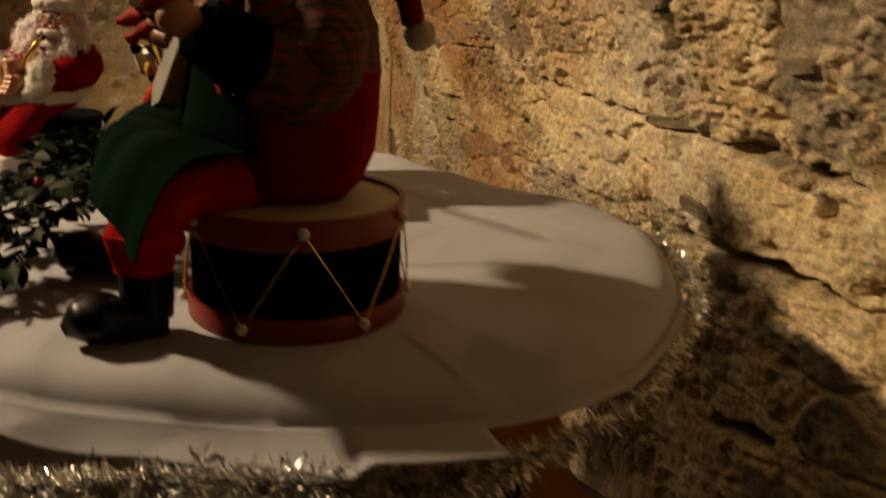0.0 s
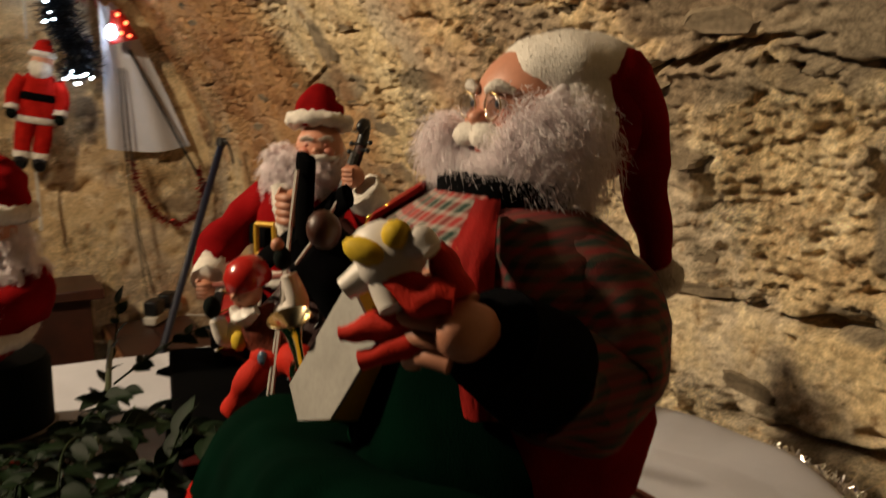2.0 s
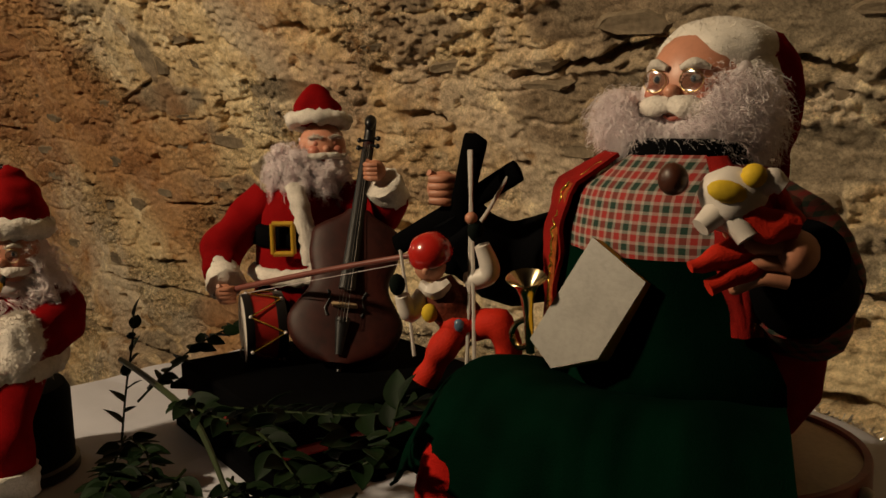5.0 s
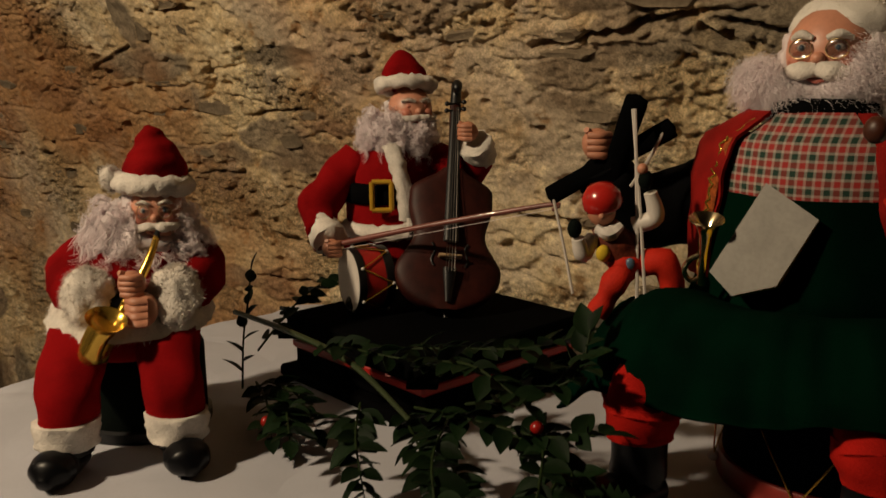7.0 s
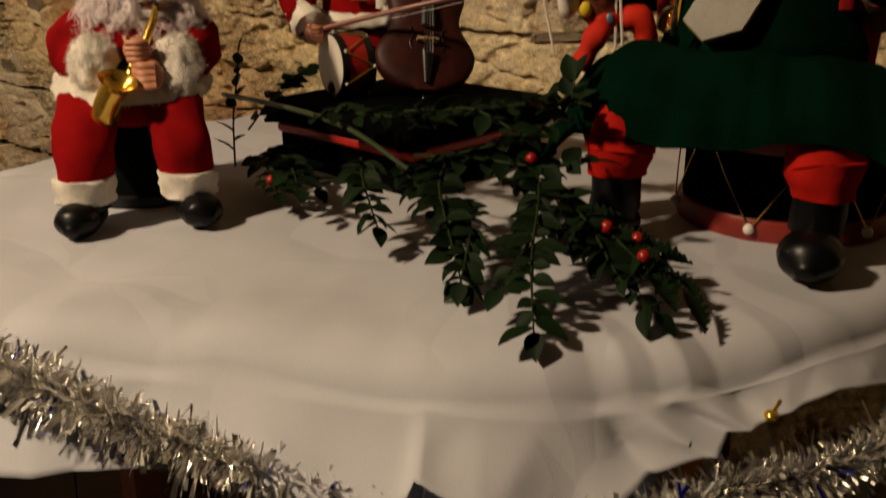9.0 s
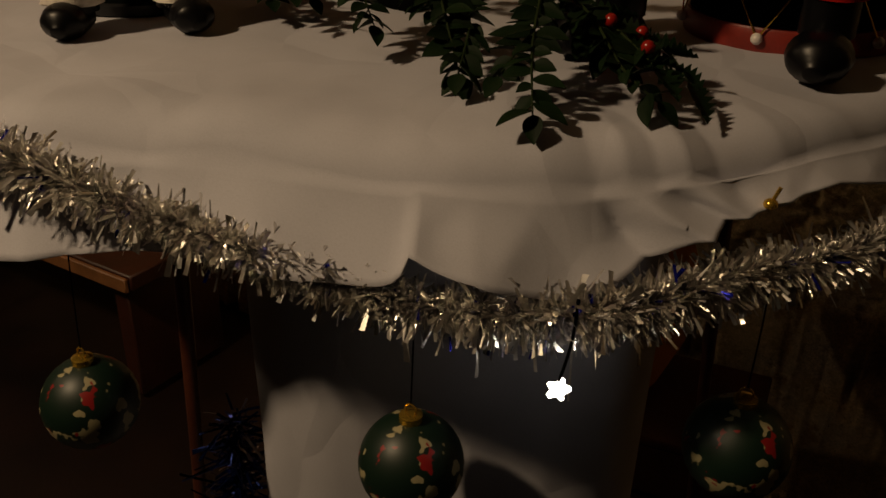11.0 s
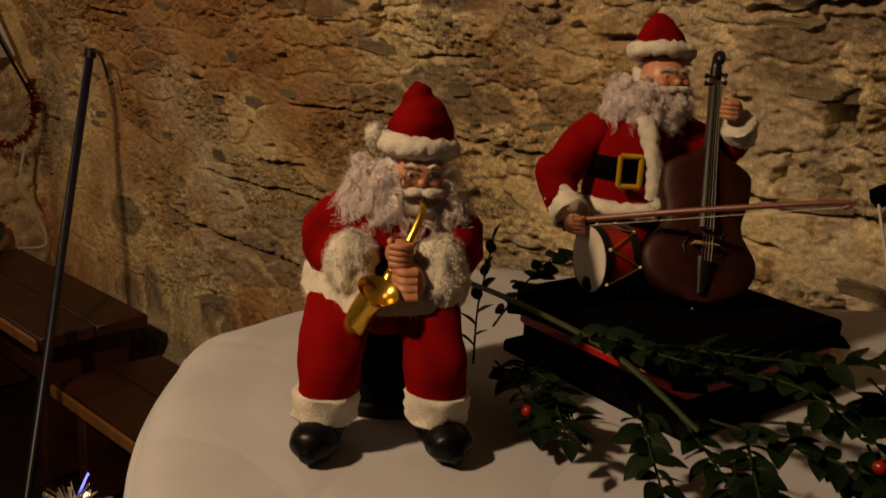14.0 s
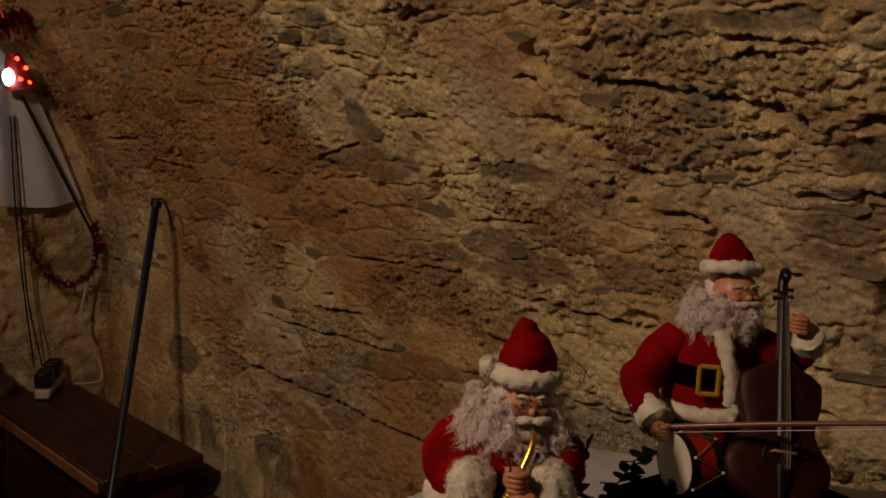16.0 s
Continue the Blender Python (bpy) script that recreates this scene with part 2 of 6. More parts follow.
# nylon hair lets light through
_nt = HAIR.node_tree
_mixer, _thin = _nt.nodes.new("ShaderNodeMixShader"), _nt.nodes.new("ShaderNodeBsdfTranslucent")
_thin.inputs["Color"].default_value = (0.95, 0.86, 0.88, 1)
_mixer.inputs["Fac"].default_value = 0.4
_nt.links.new(_nt.nodes["Principled BSDF"].outputs[0], _mixer.inputs[1])
_nt.links.new(_thin.outputs[0], _mixer.inputs[2])
_nt.links.new(_mixer.outputs[0], _nt.nodes["Material Output"].inputs["Surface"])
SKIN = material("moulded_skin", (0.5, 0.215, 0.125), 0.5, spread=0.08, scale=40, bump=0.03, fine=300)
SHOE = material("black_vinyl", (0.003, 0.003, 0.004), 0.35, spread=0.1, scale=30, bump=0.05, fine=200)
GOLD = material("gold_plastic", (0.80, 0.50, 0.08), 0.2, metal=0.85, spread=0.08, scale=40, bump=0.05, fine=150)
BUCKLE = material("yellow_gilt_plastic", (0.62, 0.36, 0.03), 0.32, metal=0.25, spread=0.08, scale=40, bump=0.03, fine=150)
BRASS = material("pale_brass", (0.8, 0.66, 0.4), 0.18, metal=1.0, spread=0.08, scale=40, bump=0.03, fine=150)
CLOTH = material("white_tablecloth", (0.485, 0.485, 0.54), 0.75, spread=0.05, scale=9, bump=0.12, fine=700)
BLACK_PLASTIC = material("black_plastic", (0.005, 0.005, 0.006), 0.4, spread=0.1, bump=0.03)
WOOD_RED = material("red_brown_wood", (0.085, 0.022, 0.009), 0.45, spread=0.22, scale=14, bump=0.15, fine=160)
BOX_BLACK = material("black_painted_board", (0.002, 0.002, 0.0022), 0.95, spread=0.2, scale=20, bump=0.1)
RED_TRIM = material("red_painted_board", (0.38, 0.012, 0.008), 0.45, spread=0.15, scale=30, bump=0.1)
DRUM_HEAD = material("drum_skin", (0.62, 0.52, 0.4), 0.5, spread=0.12, scale=18, bump=0.05)
DRUM_RED = material("red_drum_rim", (0.24, 0.022, 0.014), 0.4, spread=0.15, scale=20, bump=0.08)
DRUM_BLUE = material("dark_drum_shell", (0.0015, 0.0025, 0.0045), 0.9, spread=0.2, scale=20, bump=0.05)
PEARL = material("white_bead", (0.75, 0.7, 0.66), 0.3, spread=0.05, bump=0.0)
STRING = material("pale_string", (0.55, 0.5, 0.45), 0.7, spread=0.1, bump=0.0)
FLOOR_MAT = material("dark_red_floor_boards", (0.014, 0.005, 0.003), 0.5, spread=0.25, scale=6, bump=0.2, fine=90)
SHOE.node_tree.nodes["Principled BSDF"].inputs["Specular IOR Level"].default_value = 0.22
for _mat in (BOX_BLACK, BLACK_CLOTH, DRUM_BLUE, RED_CLOTH, BRIGHT_RED, GREEN_CLOTH):
    _mat.node_tree.nodes["Principled BSDF"].inputs["Specular IOR Level"].default_value = 0.02

# ---- structure: a vaulted rubble cellar ----


def lattice(u, v, seed):
    """Smooth value noise on arrays, 0 to 1."""
    table = np.random.RandomState(seed).rand(256, 256)
    i, j = np.floor(u).astype(int), np.floor(v).astype(int)
    a, b = u - i, v - j
    a, b = a * a * (3 - 2 * a), b * b * (3 - 2 * b)
    t = lambda p, q: table[(i + p) % 256, (j + q) % 256]
    return (t(0, 0) * (1 - a) + t(1, 0) * a) * (1 - b) + (t(0, 1) * (1 - a) + t(1, 1) * a) * b


def cloudy(u, v, seed, octaves=4):
    total, amp, norm = 0.0, 1.0, 0.0
    for o in range(octaves):
        total = total + amp * lattice(u * 2 ** o, v * 2 ** o, seed + o)
        norm, amp = norm + amp, amp * 0.5
    return total / norm


def smooth(lo, hi, q):
    q = np.clip((q - lo) / (hi - lo), 0, 1)
    return q * q * (3 - 2 * q)


def cells(u, v, seed):
    """Distances to the nearest and second seed of a jittered lattice, and the nearest one's number."""
    rs = np.random.RandomState(seed)
    ju, jv, tag = rs.rand(64, 64), rs.rand(64, 64), rs.rand(64, 64)
    i, j = np.floor(u).astype(int), np.floor(v).astype(int)
    d1, d2, who = np.full(u.shape, 9.0), np.full(u.shape, 9.0), np.zeros(u.shape)
    for p in (-1, 0, 1):
        for q in (-1, 0, 1):
            a, b = (i + p) % 64, (j + q) % 64
            du = i + p + 0.1 + 0.8 * ju[a, b] - u
            dv = j + q + 0.2 + 0.6 * jv[a, b] - v
            d = np.sqrt(du * du + dv * dv)
            near = d < d1
            d2 = np.where(near, d1, np.minimum(d2, d))
            who = np.where(near, tag[a, b], who)
            d1 = np.minimum(d1, d)
    return d1, d2, who


def rubble(x, s, seed):
    """Relief in metres and four masks (bare stone, its tone, rust stain, crumbling) of a rubble wall; x along it, s up it."""
    wx = x + 0.10 * (cloudy(x * 5, s * 5, seed + 20) - 0.5) + 0.03 * (cloudy(x * 24, s * 24, seed + 21, 3) - 0.5)
    ws = s + 0.07 * (cloudy(x * 3, s * 5, seed + 30) - 0.5) + 0.025 * (cloudy(x * 22, s * 26, seed + 31, 3) - 0.5)
    d1, d2, tone = cells(wx / 0.21, ws / 0.085, seed)
    e1, e2, tone2 = cells(wx / 0.055, ws / 0.034, seed + 5)
    joint = smooth(0.02, 0.16, d2 - d1)
    chip = smooth(0.02, 0.2, e2 - e1)
    cover = smooth(0.38, 0.52, cloudy(x * 2.6 + 9, s * 4.2, seed + 40, 4) + 0.12 * (cloudy(x * 30, s * 30, seed + 41, 2) - 0.5))
    crack = smooth(0.5, 0.7, cloudy(x * 4, s * 4, seed + 50, 3))
    grit = cloudy(x * 70, s * 75, seed + 60, 3) - 0.5
    coarse = cloudy(x * 16, s * 24, seed + 61, 4) - 0.5
    pits = smooth(0.62, 0.70, cloudy(x * 38, s * 42, seed + 70, 2)) * smooth(0.40, 0.60, cloudy(x * 5, s * 7, seed + 72, 3))
    big_pits = smooth(0.745, 0.775, cloudy(x * 13, s * 17, seed + 75, 3))
    crumbly = smooth(0.47, 0.60, cloudy(x * 3.4 + 5, s * 5.0, seed + 64, 4))
    sand = cloudy(x * 150, s * 150, seed + 66, 2) - 0.5
    stone = (tone - 0.5) * 0.009 + joint * 0.007 + chip * 0.003 + coarse * 0.005
    skin = 0.010 + coarse * (0.0025 + 0.004 * crumbly) - (1 - joint) * crack * 0.011
    h = stone * (1 - cover) + skin * cover
    h = h + (cloudy(x * 1.3, s * 1.8, seed + 80, 3) - 0.5) * 0.07
    h = h + grit * (0.007 + 0.013 * crumbly) + sand * (0.005 + 0.010 * crumbly) - pits * (0.006 + 0.014 * crumbly) - big_pits * 0.03
    bare = (1 - cover) * joint * smooth(0.45, 0.6, tone)
    stain = smooth(0.36, 0.56, cloudy(x * 1.3 + 3, s * 1.0, seed + 90, 5)) * (0.22 + 0.78 * smooth(-1.2, -2.3, x))
    return h, bare, np.clip(0.25 + 0.5 * tone2 + 0.5 * (coarse + grit), 0, 1), stain, np.clip(crumbly * cover + 0.35 * (1 - cover), 0, 1)


# long open joints and holes of the far wall: x, height, half length, half width, slope, depth
GAPS = (
    (-1.06, 1.20, 0.17, 0.008, 0.12, 0.05), (-1.516, 1.195, 0.022, 0.018, 0.0, 0.06), (-2.30, 0.88, 0.24, 0.006, 0.06, 0.03),
    (-2.63, 0.62, 0.34, 0.007, 0.0, 0.035), (-1.42, 1.345, 0.22, 0.009, -0.1, 0.05), (-1.22, 1.43, 0.09, 0.007, -0.05, 0.05),
    (-1.35, 0.87, 0.55, 0.006, 0.0, 0.03), (-1.7, 0.655, 0.45, 0.006, 0.05, 0.03), (-0.86, 0.87, 0.05, 0.022, 0.1, 0.05),
    (-2.95, 0.90, 0.04, 0.012, -0.15, 0.05), (-2.45, 1.175, 0.10, 0.006, 0.25, 0.04), (-1.45, 1.115, 0.05, 0.014, 0.0, 0.03),
    (-1.90, 1.05, 0.12, 0.006, 0.1, 0.03), (-0.78, 1.19, 0.12, 0.010, -0.2, 0.05),
)
CRACKS = (
    (-1.78, 0.868, 0.193, 0.005, -0.02, 0.03), (-2.82, 0.427, 0.37, 0.009, -0.03, 0.035), (-1.22, 1.314, 0.045, 0.015, -0.27, 0.05), (-2.42, 0.46, 0.073, 0.016, -0.26, 0.04),
    (-1.72, 0.747, 0.038, 0.012, -0.5, 0.04), (-3.69, 1.133, 0.13, 0.010, 0.03, 0.04), (-1.07, 1.051, 0.04, 0.008, -0.3, 0.04), (-2.58, 0.70, 0.12, 0.008, 0.1, 0.03),
)
SEAMS = (
    (-0.80, 0.867, 0.20, 0.010, 0.02, 0.05), (-0.86, 0.706, 0.22, 0.013, 0.05, 0.05), (-0.69, 0.828, 0.02, 0.014, 0.0, 0.05), (-0.785, 1.062, 0.010, 0.045, 0.0, 0.06), (-1.06, 1.016, 0.024, 0.030, 0.1, 0.045),
    (-0.82, 0.440, 0.09, 0.018, 0.24, 0.06), (-0.857, 1.222, 0.06, 0.006, 0.0, 0.04), (-0.873, 1.183, 0.045, 0.014, -0.4, 0.05), (-0.90, 1.298, 0.20, 0.010, -0.05, 0.05), (-3.28, 0.680, 0.17, 0.008, -0.26, 0.04),
    (-2.90, 0.426, 0.26, 0.012, -0.13, 0.045), (-2.36, 0.404, 0.24, 0.011, -0.02, 0.045), (-3.92, 1.19, 0.06, 0.025, 0.0, 0.05), (-3.39, 1.068, 0.15, 0.010, -0.04, 0.045), (-1.72, 1.404, 0.02, 0.018, 0.0, 0.05), (-2.29, 1.403, 0.05, 0.012, -0.2, 0.05),
)
# weathered grey faces: x, height, half length, half height
GREYS = ((-2.33, 1.155, 0.17, 0.035), (-2.33, 1.26, 0.04, 0.06), (-1.22, 1.46, 0.09, 0.02), (-0.75, 1.0, 0.05, 0.08), (-1.02, 1.165, 0.11, 0.025),
         (-0.72, 1.24, 0.12, 0.05), (-1.0, 1.26, 0.16, 0.04), (-2.2, 0.62, 0.12, 0.03),
         (-1.83, 1.169, 0.105, 0.026), (-1.84, 0.948, 0.125, 0.035), (-3.44, 0.377, 0.119, 0.064), (-2.37, 0.586, 0.116, 0.034), (-0.70, 1.065, 0.075, 0.05), (-0.84, 0.875, 0.045, 0.03), (-0.80, 1.235, 0.11, 0.04))


def wall_material(name, plaster, mortar, stone, rust):
    mat = bpy.data.materials.new(name)
    mat.use_nodes = True
    nt = mat.node_tree
    b = nt.nodes["Principled BSDF"]
    b.inputs["Roughness"].default_value = 0.95
    b.inputs["Specular IOR Level"].default_value = 0.15
    tc = nt.nodes.new("ShaderNodeTexCoord")

    def tex(scale, detail, rough=0.6):
        n = nt.nodes.new("ShaderNodeTexNoise")
        n.inputs["Scale"].default_value, n.inputs["Detail"].default_value, n.inputs["Roughness"].default_value = scale, detail, rough
        nt.links.new(tc.outputs["Object"], n.inputs["Vector"])
        return n.outputs["Fac"]

    def span(value, lo, hi, a=0.0, c=1.0):
        n = nt.nodes.new("ShaderNodeMapRange")
        for key, q in (("From Min", lo), ("From Max", hi), ("To Min", a), ("To Max", c)):
            n.inputs[key].default_value = q
        nt.links.new(value, n.inputs["Value"])
        return n.outputs["Result"]

    def blend(f, a, c, kind="MIX"):
        n = nt.nodes.new("ShaderNodeMix")
        n.data_type, n.blend_type = "RGBA", kind
        for key, q in (("Factor", f), ("A", a), ("B", c)):
            if isinstance(q, tuple):
                n.inputs[key].default_value = (*q, 1)
            elif isinstance(q, float):
                n.inputs[key].default_value = q
            else:
                nt.links.new(q, n.inputs[key])
        return n.outputs["Result"]

    def mask(key):
        n = nt.nodes.new("ShaderNodeAttribute")
        n.attribute_name = key
        return n.outputs["Fac"]

    base = blend(span(tex(7, 6), 0.38, 0.62), mortar, plaster)
    base = blend(span(tex(2.2, 4), 0.45, 0.7, 0, 0.45), base, tuple(0.75 * c for c in rust))
    base = blend(span(tex(3.1, 6, 0.65), 0.50, 0.60, 0, 0.85), base, (0.51, 0.43, 0.325))
    base = blend(span(tex(11, 5, 0.7), 0.54, 0.64, 0, 0.85), base, (0.85, 0.72, 0.48))
    base = blend(span(tex(14.5, 5, 0.7), 0.56, 0.66, 0, 0.85), base, (0.25, 0.145, 0.06))
    grey = blend(span(mask("tone"), 0.2, 0.8), tuple(0.55 * c for c in stone), stone)
    base = blend(mask("bare"), base, grey)
    base = blend(span(mask("stain"), 0, 1, 0, 0.68), base, rust)
    base = blend(span(mask("crumb"), 0, 1, 0.45, 0.9), base, span(tex(70, 6, 0.8), 0.33, 0.62, 0.5, 1.5), "MULTIPLY")
    base = blend(span(mask("crumb"), 0, 1, 0.3, 0.95), base, span(tex(230, 4, 0.7), 0.34, 0.62, 0.5, 1.6), "MULTIPLY")
    base = blend(span(tex(190, 3, 0.6), 0.62, 0.72, 0, 0.6), base, (0.09, 0.06, 0.035))
    nt.links.new(base, b.inputs["Base Color"])
    bp = nt.nodes.new("ShaderNodeBump")
    bp.inputs["Distance"].default_value = 0.014
    nt.links.new(span(mask("crumb"), 0, 1, 0.3, 1.0), bp.inputs["Strength"])
    nt.links.new(tex(120, 6, 0.75), bp.inputs["Height"])
    nt.links.new(bp.outputs["Normal"], b.inputs["Normal"])
    return mat


WALL = wall_material("rubble_wall", (0.70, 0.565, 0.345), (0.62, 0.485, 0.275), (0.36, 0.29, 0.20), (0.33, 0.13, 0.034))
# stone for unseen walls and ceiling, coloured dark to cut bounced light
LOW_BOUNCE_WALL = material("low_bounce_stone", (0.07, 0.05, 0.032), 0.95, spread=0.25, scale=6, bump=0.6, fine=90)
VAULT_Y, VAULT_Z, HALF, RISE = -1.0, 0.60, 2.12, 1.70


def vault(s):
    """Place and inward normal (y, z) at height-along-the-wall s over the floor, up to the crown."""
    straight = VAULT_Z - FLOOR
    if s < straight:
        return VAULT_Y + HALF, FLOOR + s, -1.0, 0.0
    th = (s - straight) / 2.0
    ny, nz = -math.cos(th) / HALF, -math.sin(th) / RISE
    ln = math.hypot(ny, nz)
    return VAULT_Y + HALF * math.cos(th), VAULT_Z + RISE * math.sin(th), ny / ln, nz / ln


def relief_wall(name, xs, ss, place, seed, gaps=(), greys=(), mat=None):
    """A wall mesh with real relief; place(x, s) gives the point and the normal on the plain wall."""
    X, S = np.meshgrid(xs, ss)
    H, bare, tone, stain, crumb = rubble(X, S, seed)
    base = [[place(x, s) for x in xs] for s in ss]
    P = np.array([[q[0] for q in r] for r in base])
    N = np.array([[q[1] for q in r] for r in base])
    Z = P[:, :, 2]
    rag = 0.02 * (cloudy(X * 20, S * 20, 77, 3) - 0.5)
    for gx, gz, ln, wd, slope, deep in gaps:
        along = (X - gx) / ln
        off = (Z - gz - slope * (X - gx) + rag) / (wd * (0.5 + cloudy(X * 14, S * 3, 78, 2)))
        m = smooth(1.0, 0.5, np.abs(off)) * smooth(1.0, 0.7, np.abs(along))
        H = H - deep * m
        bare = np.maximum(bare, m * 0.6)
    for gx, gz, ln, ht in greys:
        d = ((X - gx) / ln) ** 2 + ((Z - gz + rag * 1.5) / ht) ** 2
        m = smooth(1.25, 0.8, d + 0.6 * (cloudy(X * 12, S * 12, 79, 3) - 0.5))
        bare = np.maximum(bare, m)
        H = H * (1 - 0.6 * m) + m * 0.004 + m * 0.004 * (cloudy(X * 8, S * 40, 80, 3) - 0.5)
    V = P + N * H[:, :, None]
    k = Kit()
    k.sheet(V, mat or WALL)
    ob = k.make(name, kind="structure", smooth=0)
    ob.data.shade_smooth()
    for key, val in (("bare", bare), ("tone", tone), ("stain", stain), ("crumb", crumb)):
        ob.data.attributes.new(key, "FLOAT", "POINT").data.foreach_set("value", np.ascontiguousarray(val, dtype=np.float32).ravel())
    return ob


def north(x, s):
    y, z, ny, nz = vault(s)
    return (x, y, z), (0, ny, nz)


wall_north = relief_wall("wall_north", np.concatenate((np.linspace(-4.25, -0.45, 940), np.linspace(-0.446, 0.5, 210), np.linspace(0.53, 1.7, 24))), np.concatenate((np.linspace(0, 0.5, 12), np.linspace(0.53, 2.35, 480), np.linspace(2.4, 2.5, 3))), north, 11, GAPS + CRACKS + SEAMS, GREYS)
wall_west = relief_wall("wall_west", np.linspace(-3.3, 1.25, 260), np.linspace(0, 2.8, 170), lambda y, s: ((-4.12, y, FLOOR + s), (1, 0, 0)), 31)


def south(x, s):
    y, z, ny, nz = vault(s)
    return (x, 2 * VAULT_Y - y, z), (0, -ny, nz)


# unseen closing walls and ceiling, in the darkened stone that bounces little light
relief_wall("wall_south", np.linspace(1.7, -4.25, 90), np.linspace(0, 2.5, 40), south, 51, mat=LOW_BOUNCE_WALL)
relief_wall("ceiling", np.linspace(-4.25, 1.7, 90), np.linspace(2.42, 5.76, 60), north, 71, mat=LOW_BOUNCE_WALL)
relief_wall("wall_east", np.linspace(1.25, -3.3, 60), np.linspace(0, 2.8, 40), lambda y, s: ((1.62, y, FLOOR + s), (-1, 0, 0)), 61, mat=LOW_BOUNCE_WALL)
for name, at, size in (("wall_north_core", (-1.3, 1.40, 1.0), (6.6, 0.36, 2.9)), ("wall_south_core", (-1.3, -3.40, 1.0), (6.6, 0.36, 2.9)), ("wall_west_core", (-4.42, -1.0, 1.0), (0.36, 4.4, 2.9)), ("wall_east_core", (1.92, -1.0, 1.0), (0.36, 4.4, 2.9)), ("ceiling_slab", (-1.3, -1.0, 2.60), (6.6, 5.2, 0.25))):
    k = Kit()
    k.block(pose(*at), size, LOW_BOUNCE_WALL, 0.01)
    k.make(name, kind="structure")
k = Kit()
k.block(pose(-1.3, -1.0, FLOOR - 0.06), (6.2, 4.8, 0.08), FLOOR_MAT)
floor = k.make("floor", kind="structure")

# flat stones that stand proud of the mortar
STONE = material("grey_rubble_stone", (0.33, 0.26, 0.175), 0.9, spread=0.28, scale=12, bump=0.9, fine=130, second=(0.18, 0.14, 0.095), object_random=0.35)
rng = random.Random(8)
stone_meshes = []
for n in range(14):
    k = Kit()
    w, h = rng.uniform(0.035, 0.075), rng.uniform(0.009, 0.02)
    count = 9
    outer = []
    for j in range(count):
        a = 2 * math.pi * (j + rng.uniform(-0.3, 0.3)) / count
        outer.append(Vector((w * math.copysign(abs(math.cos(a)) ** 0.6, math.cos(a)) * rng.uniform(0.85, 1.1), h * math.copysign(abs(math.sin(a)) ** 0.7, math.sin(a)) * rng.uniform(0.7, 1.15), 0)))
    k.rings([[p * 1.08 + Vector((0, 0, -0.03)) for p in outer], [p + Vector((0, 0, 0.004 + rng.uniform(-0.002, 0.002))) for p in outer],
             [p * 0.86 + Vector((0, 0, 0.010 + rng.uniform(-0.003, 0.003))) for p in outer]], STONE)
    mesh_ob = k.make("stone", smooth=0)
    stone_meshes.append(mesh_ob.data)
    bpy.data.objects.remove(mesh_ob)
for n in range(70):
    x, s = rng.uniform(-3.9, -0.55), rng.uniform(1.0, 2.15)
    h = float(rubble(np.array([[x]]), np.array([[s]]), 11)[0][0, 0])
    y, z, ny, nz = vault(s)
    ob = new("stone", stone_meshes[rng.randrange(14)])
    nrm = Vector((rng.uniform(-0.15, 0.15), ny, nz)).normalized()
    right = Vector((1, 0, rng.uniform(-0.12, 0.1)))
    up = nrm.cross(right).normalized()
    right = up.cross(nrm)
    at = Vector((x, y, z)) + Vector((0, ny, nz)) * (h - 0.006)
    g = rng.uniform(0.6, 1.25)
    ob.matrix_world = Matrix((right, up, nrm)).transposed().to_4x4() @ Matrix.Diagonal((g, g * rng.uniform(0.7, 1.3), 0.9, 1))
    ob.matrix_world.translation = at
    ob.parent = wall_north

# ---- the table and its cloth ----
RIM = ((-0.345, 0.52), (-0.395, 0.66), (-0.52, 0.78), (-0.66, 0.85), (-0.83, 0.87), (-1.03, 0.745), (-1.20, 0.665), (-1.345, 0.585), (-1.38, 0.50), (-1.385, 0.30),
       (-1.38, 0.11), (-1.34, 0.045), (-1.23, -0.06), (-1.10, -0.135), (-0.97, -0.14), (-0.80, -0.085), (-0.63, -0.03), (-0.52, 0.06), (-0.45, 0.17), (-0.38, 0.33))
MID = Vector((-0.86, 0.36, 0))


def rim(u):
    """The table's edge, u from 0 to 1 round it, counter-clockwise seen from above."""
    n = len(RIM)
    f = (u % 1.0) * n
    i = int(f)
    f -= i
    p0, p1, p2, p3 = (Vector((*RIM[(i + d) % n], 0)) for d in (-1, 0, 1, 2))
    return 0.5 * (2 * p1 + (p2 - p0) * f + (2 * p0 - 5 * p1 + 4 * p2 - p3) * f * f + (3 * p1 - p0 - 3 * p2 + p3) * f ** 3)


HEM_U = (0.0, 0.03, 0.06, 0.12, 0.2, 0.5, 0.58, 0.66, 0.70, 0.73, 0.76, 0.785, 0.80, 0.820, 0.845, 0.868, 0.89, 0.92, 0.95, 0.97, 0.985, 1.0)
HEM_D = (0.026, 0.022, 0.034, 0.045, 0.092, 0.080, 0.078, 0.100, 0.104, 0.088, 0.078, 0.076, 0.070, 0.082, 0.064, 0.042, 0.036, 0.046, 0.052, 0.048, 0.034, 0.028)


def hem(u):
    """How far the cloth hangs at u."""
    drop = float(np.interp(u % 1.0, HEM_U, HEM_D))
    notch = 0.022 * math.exp(-abs(u - 0.789) / (0.0014 if u < 0.789 else 0.006)) + 0.020 * math.exp(-abs(u - 0.975) / (0.0016 if u < 0.975 else 0.008))
    return drop - notch + 0.004 * math.sin(u * 57) + 0.003 * math.sin(u * 131 + 1)


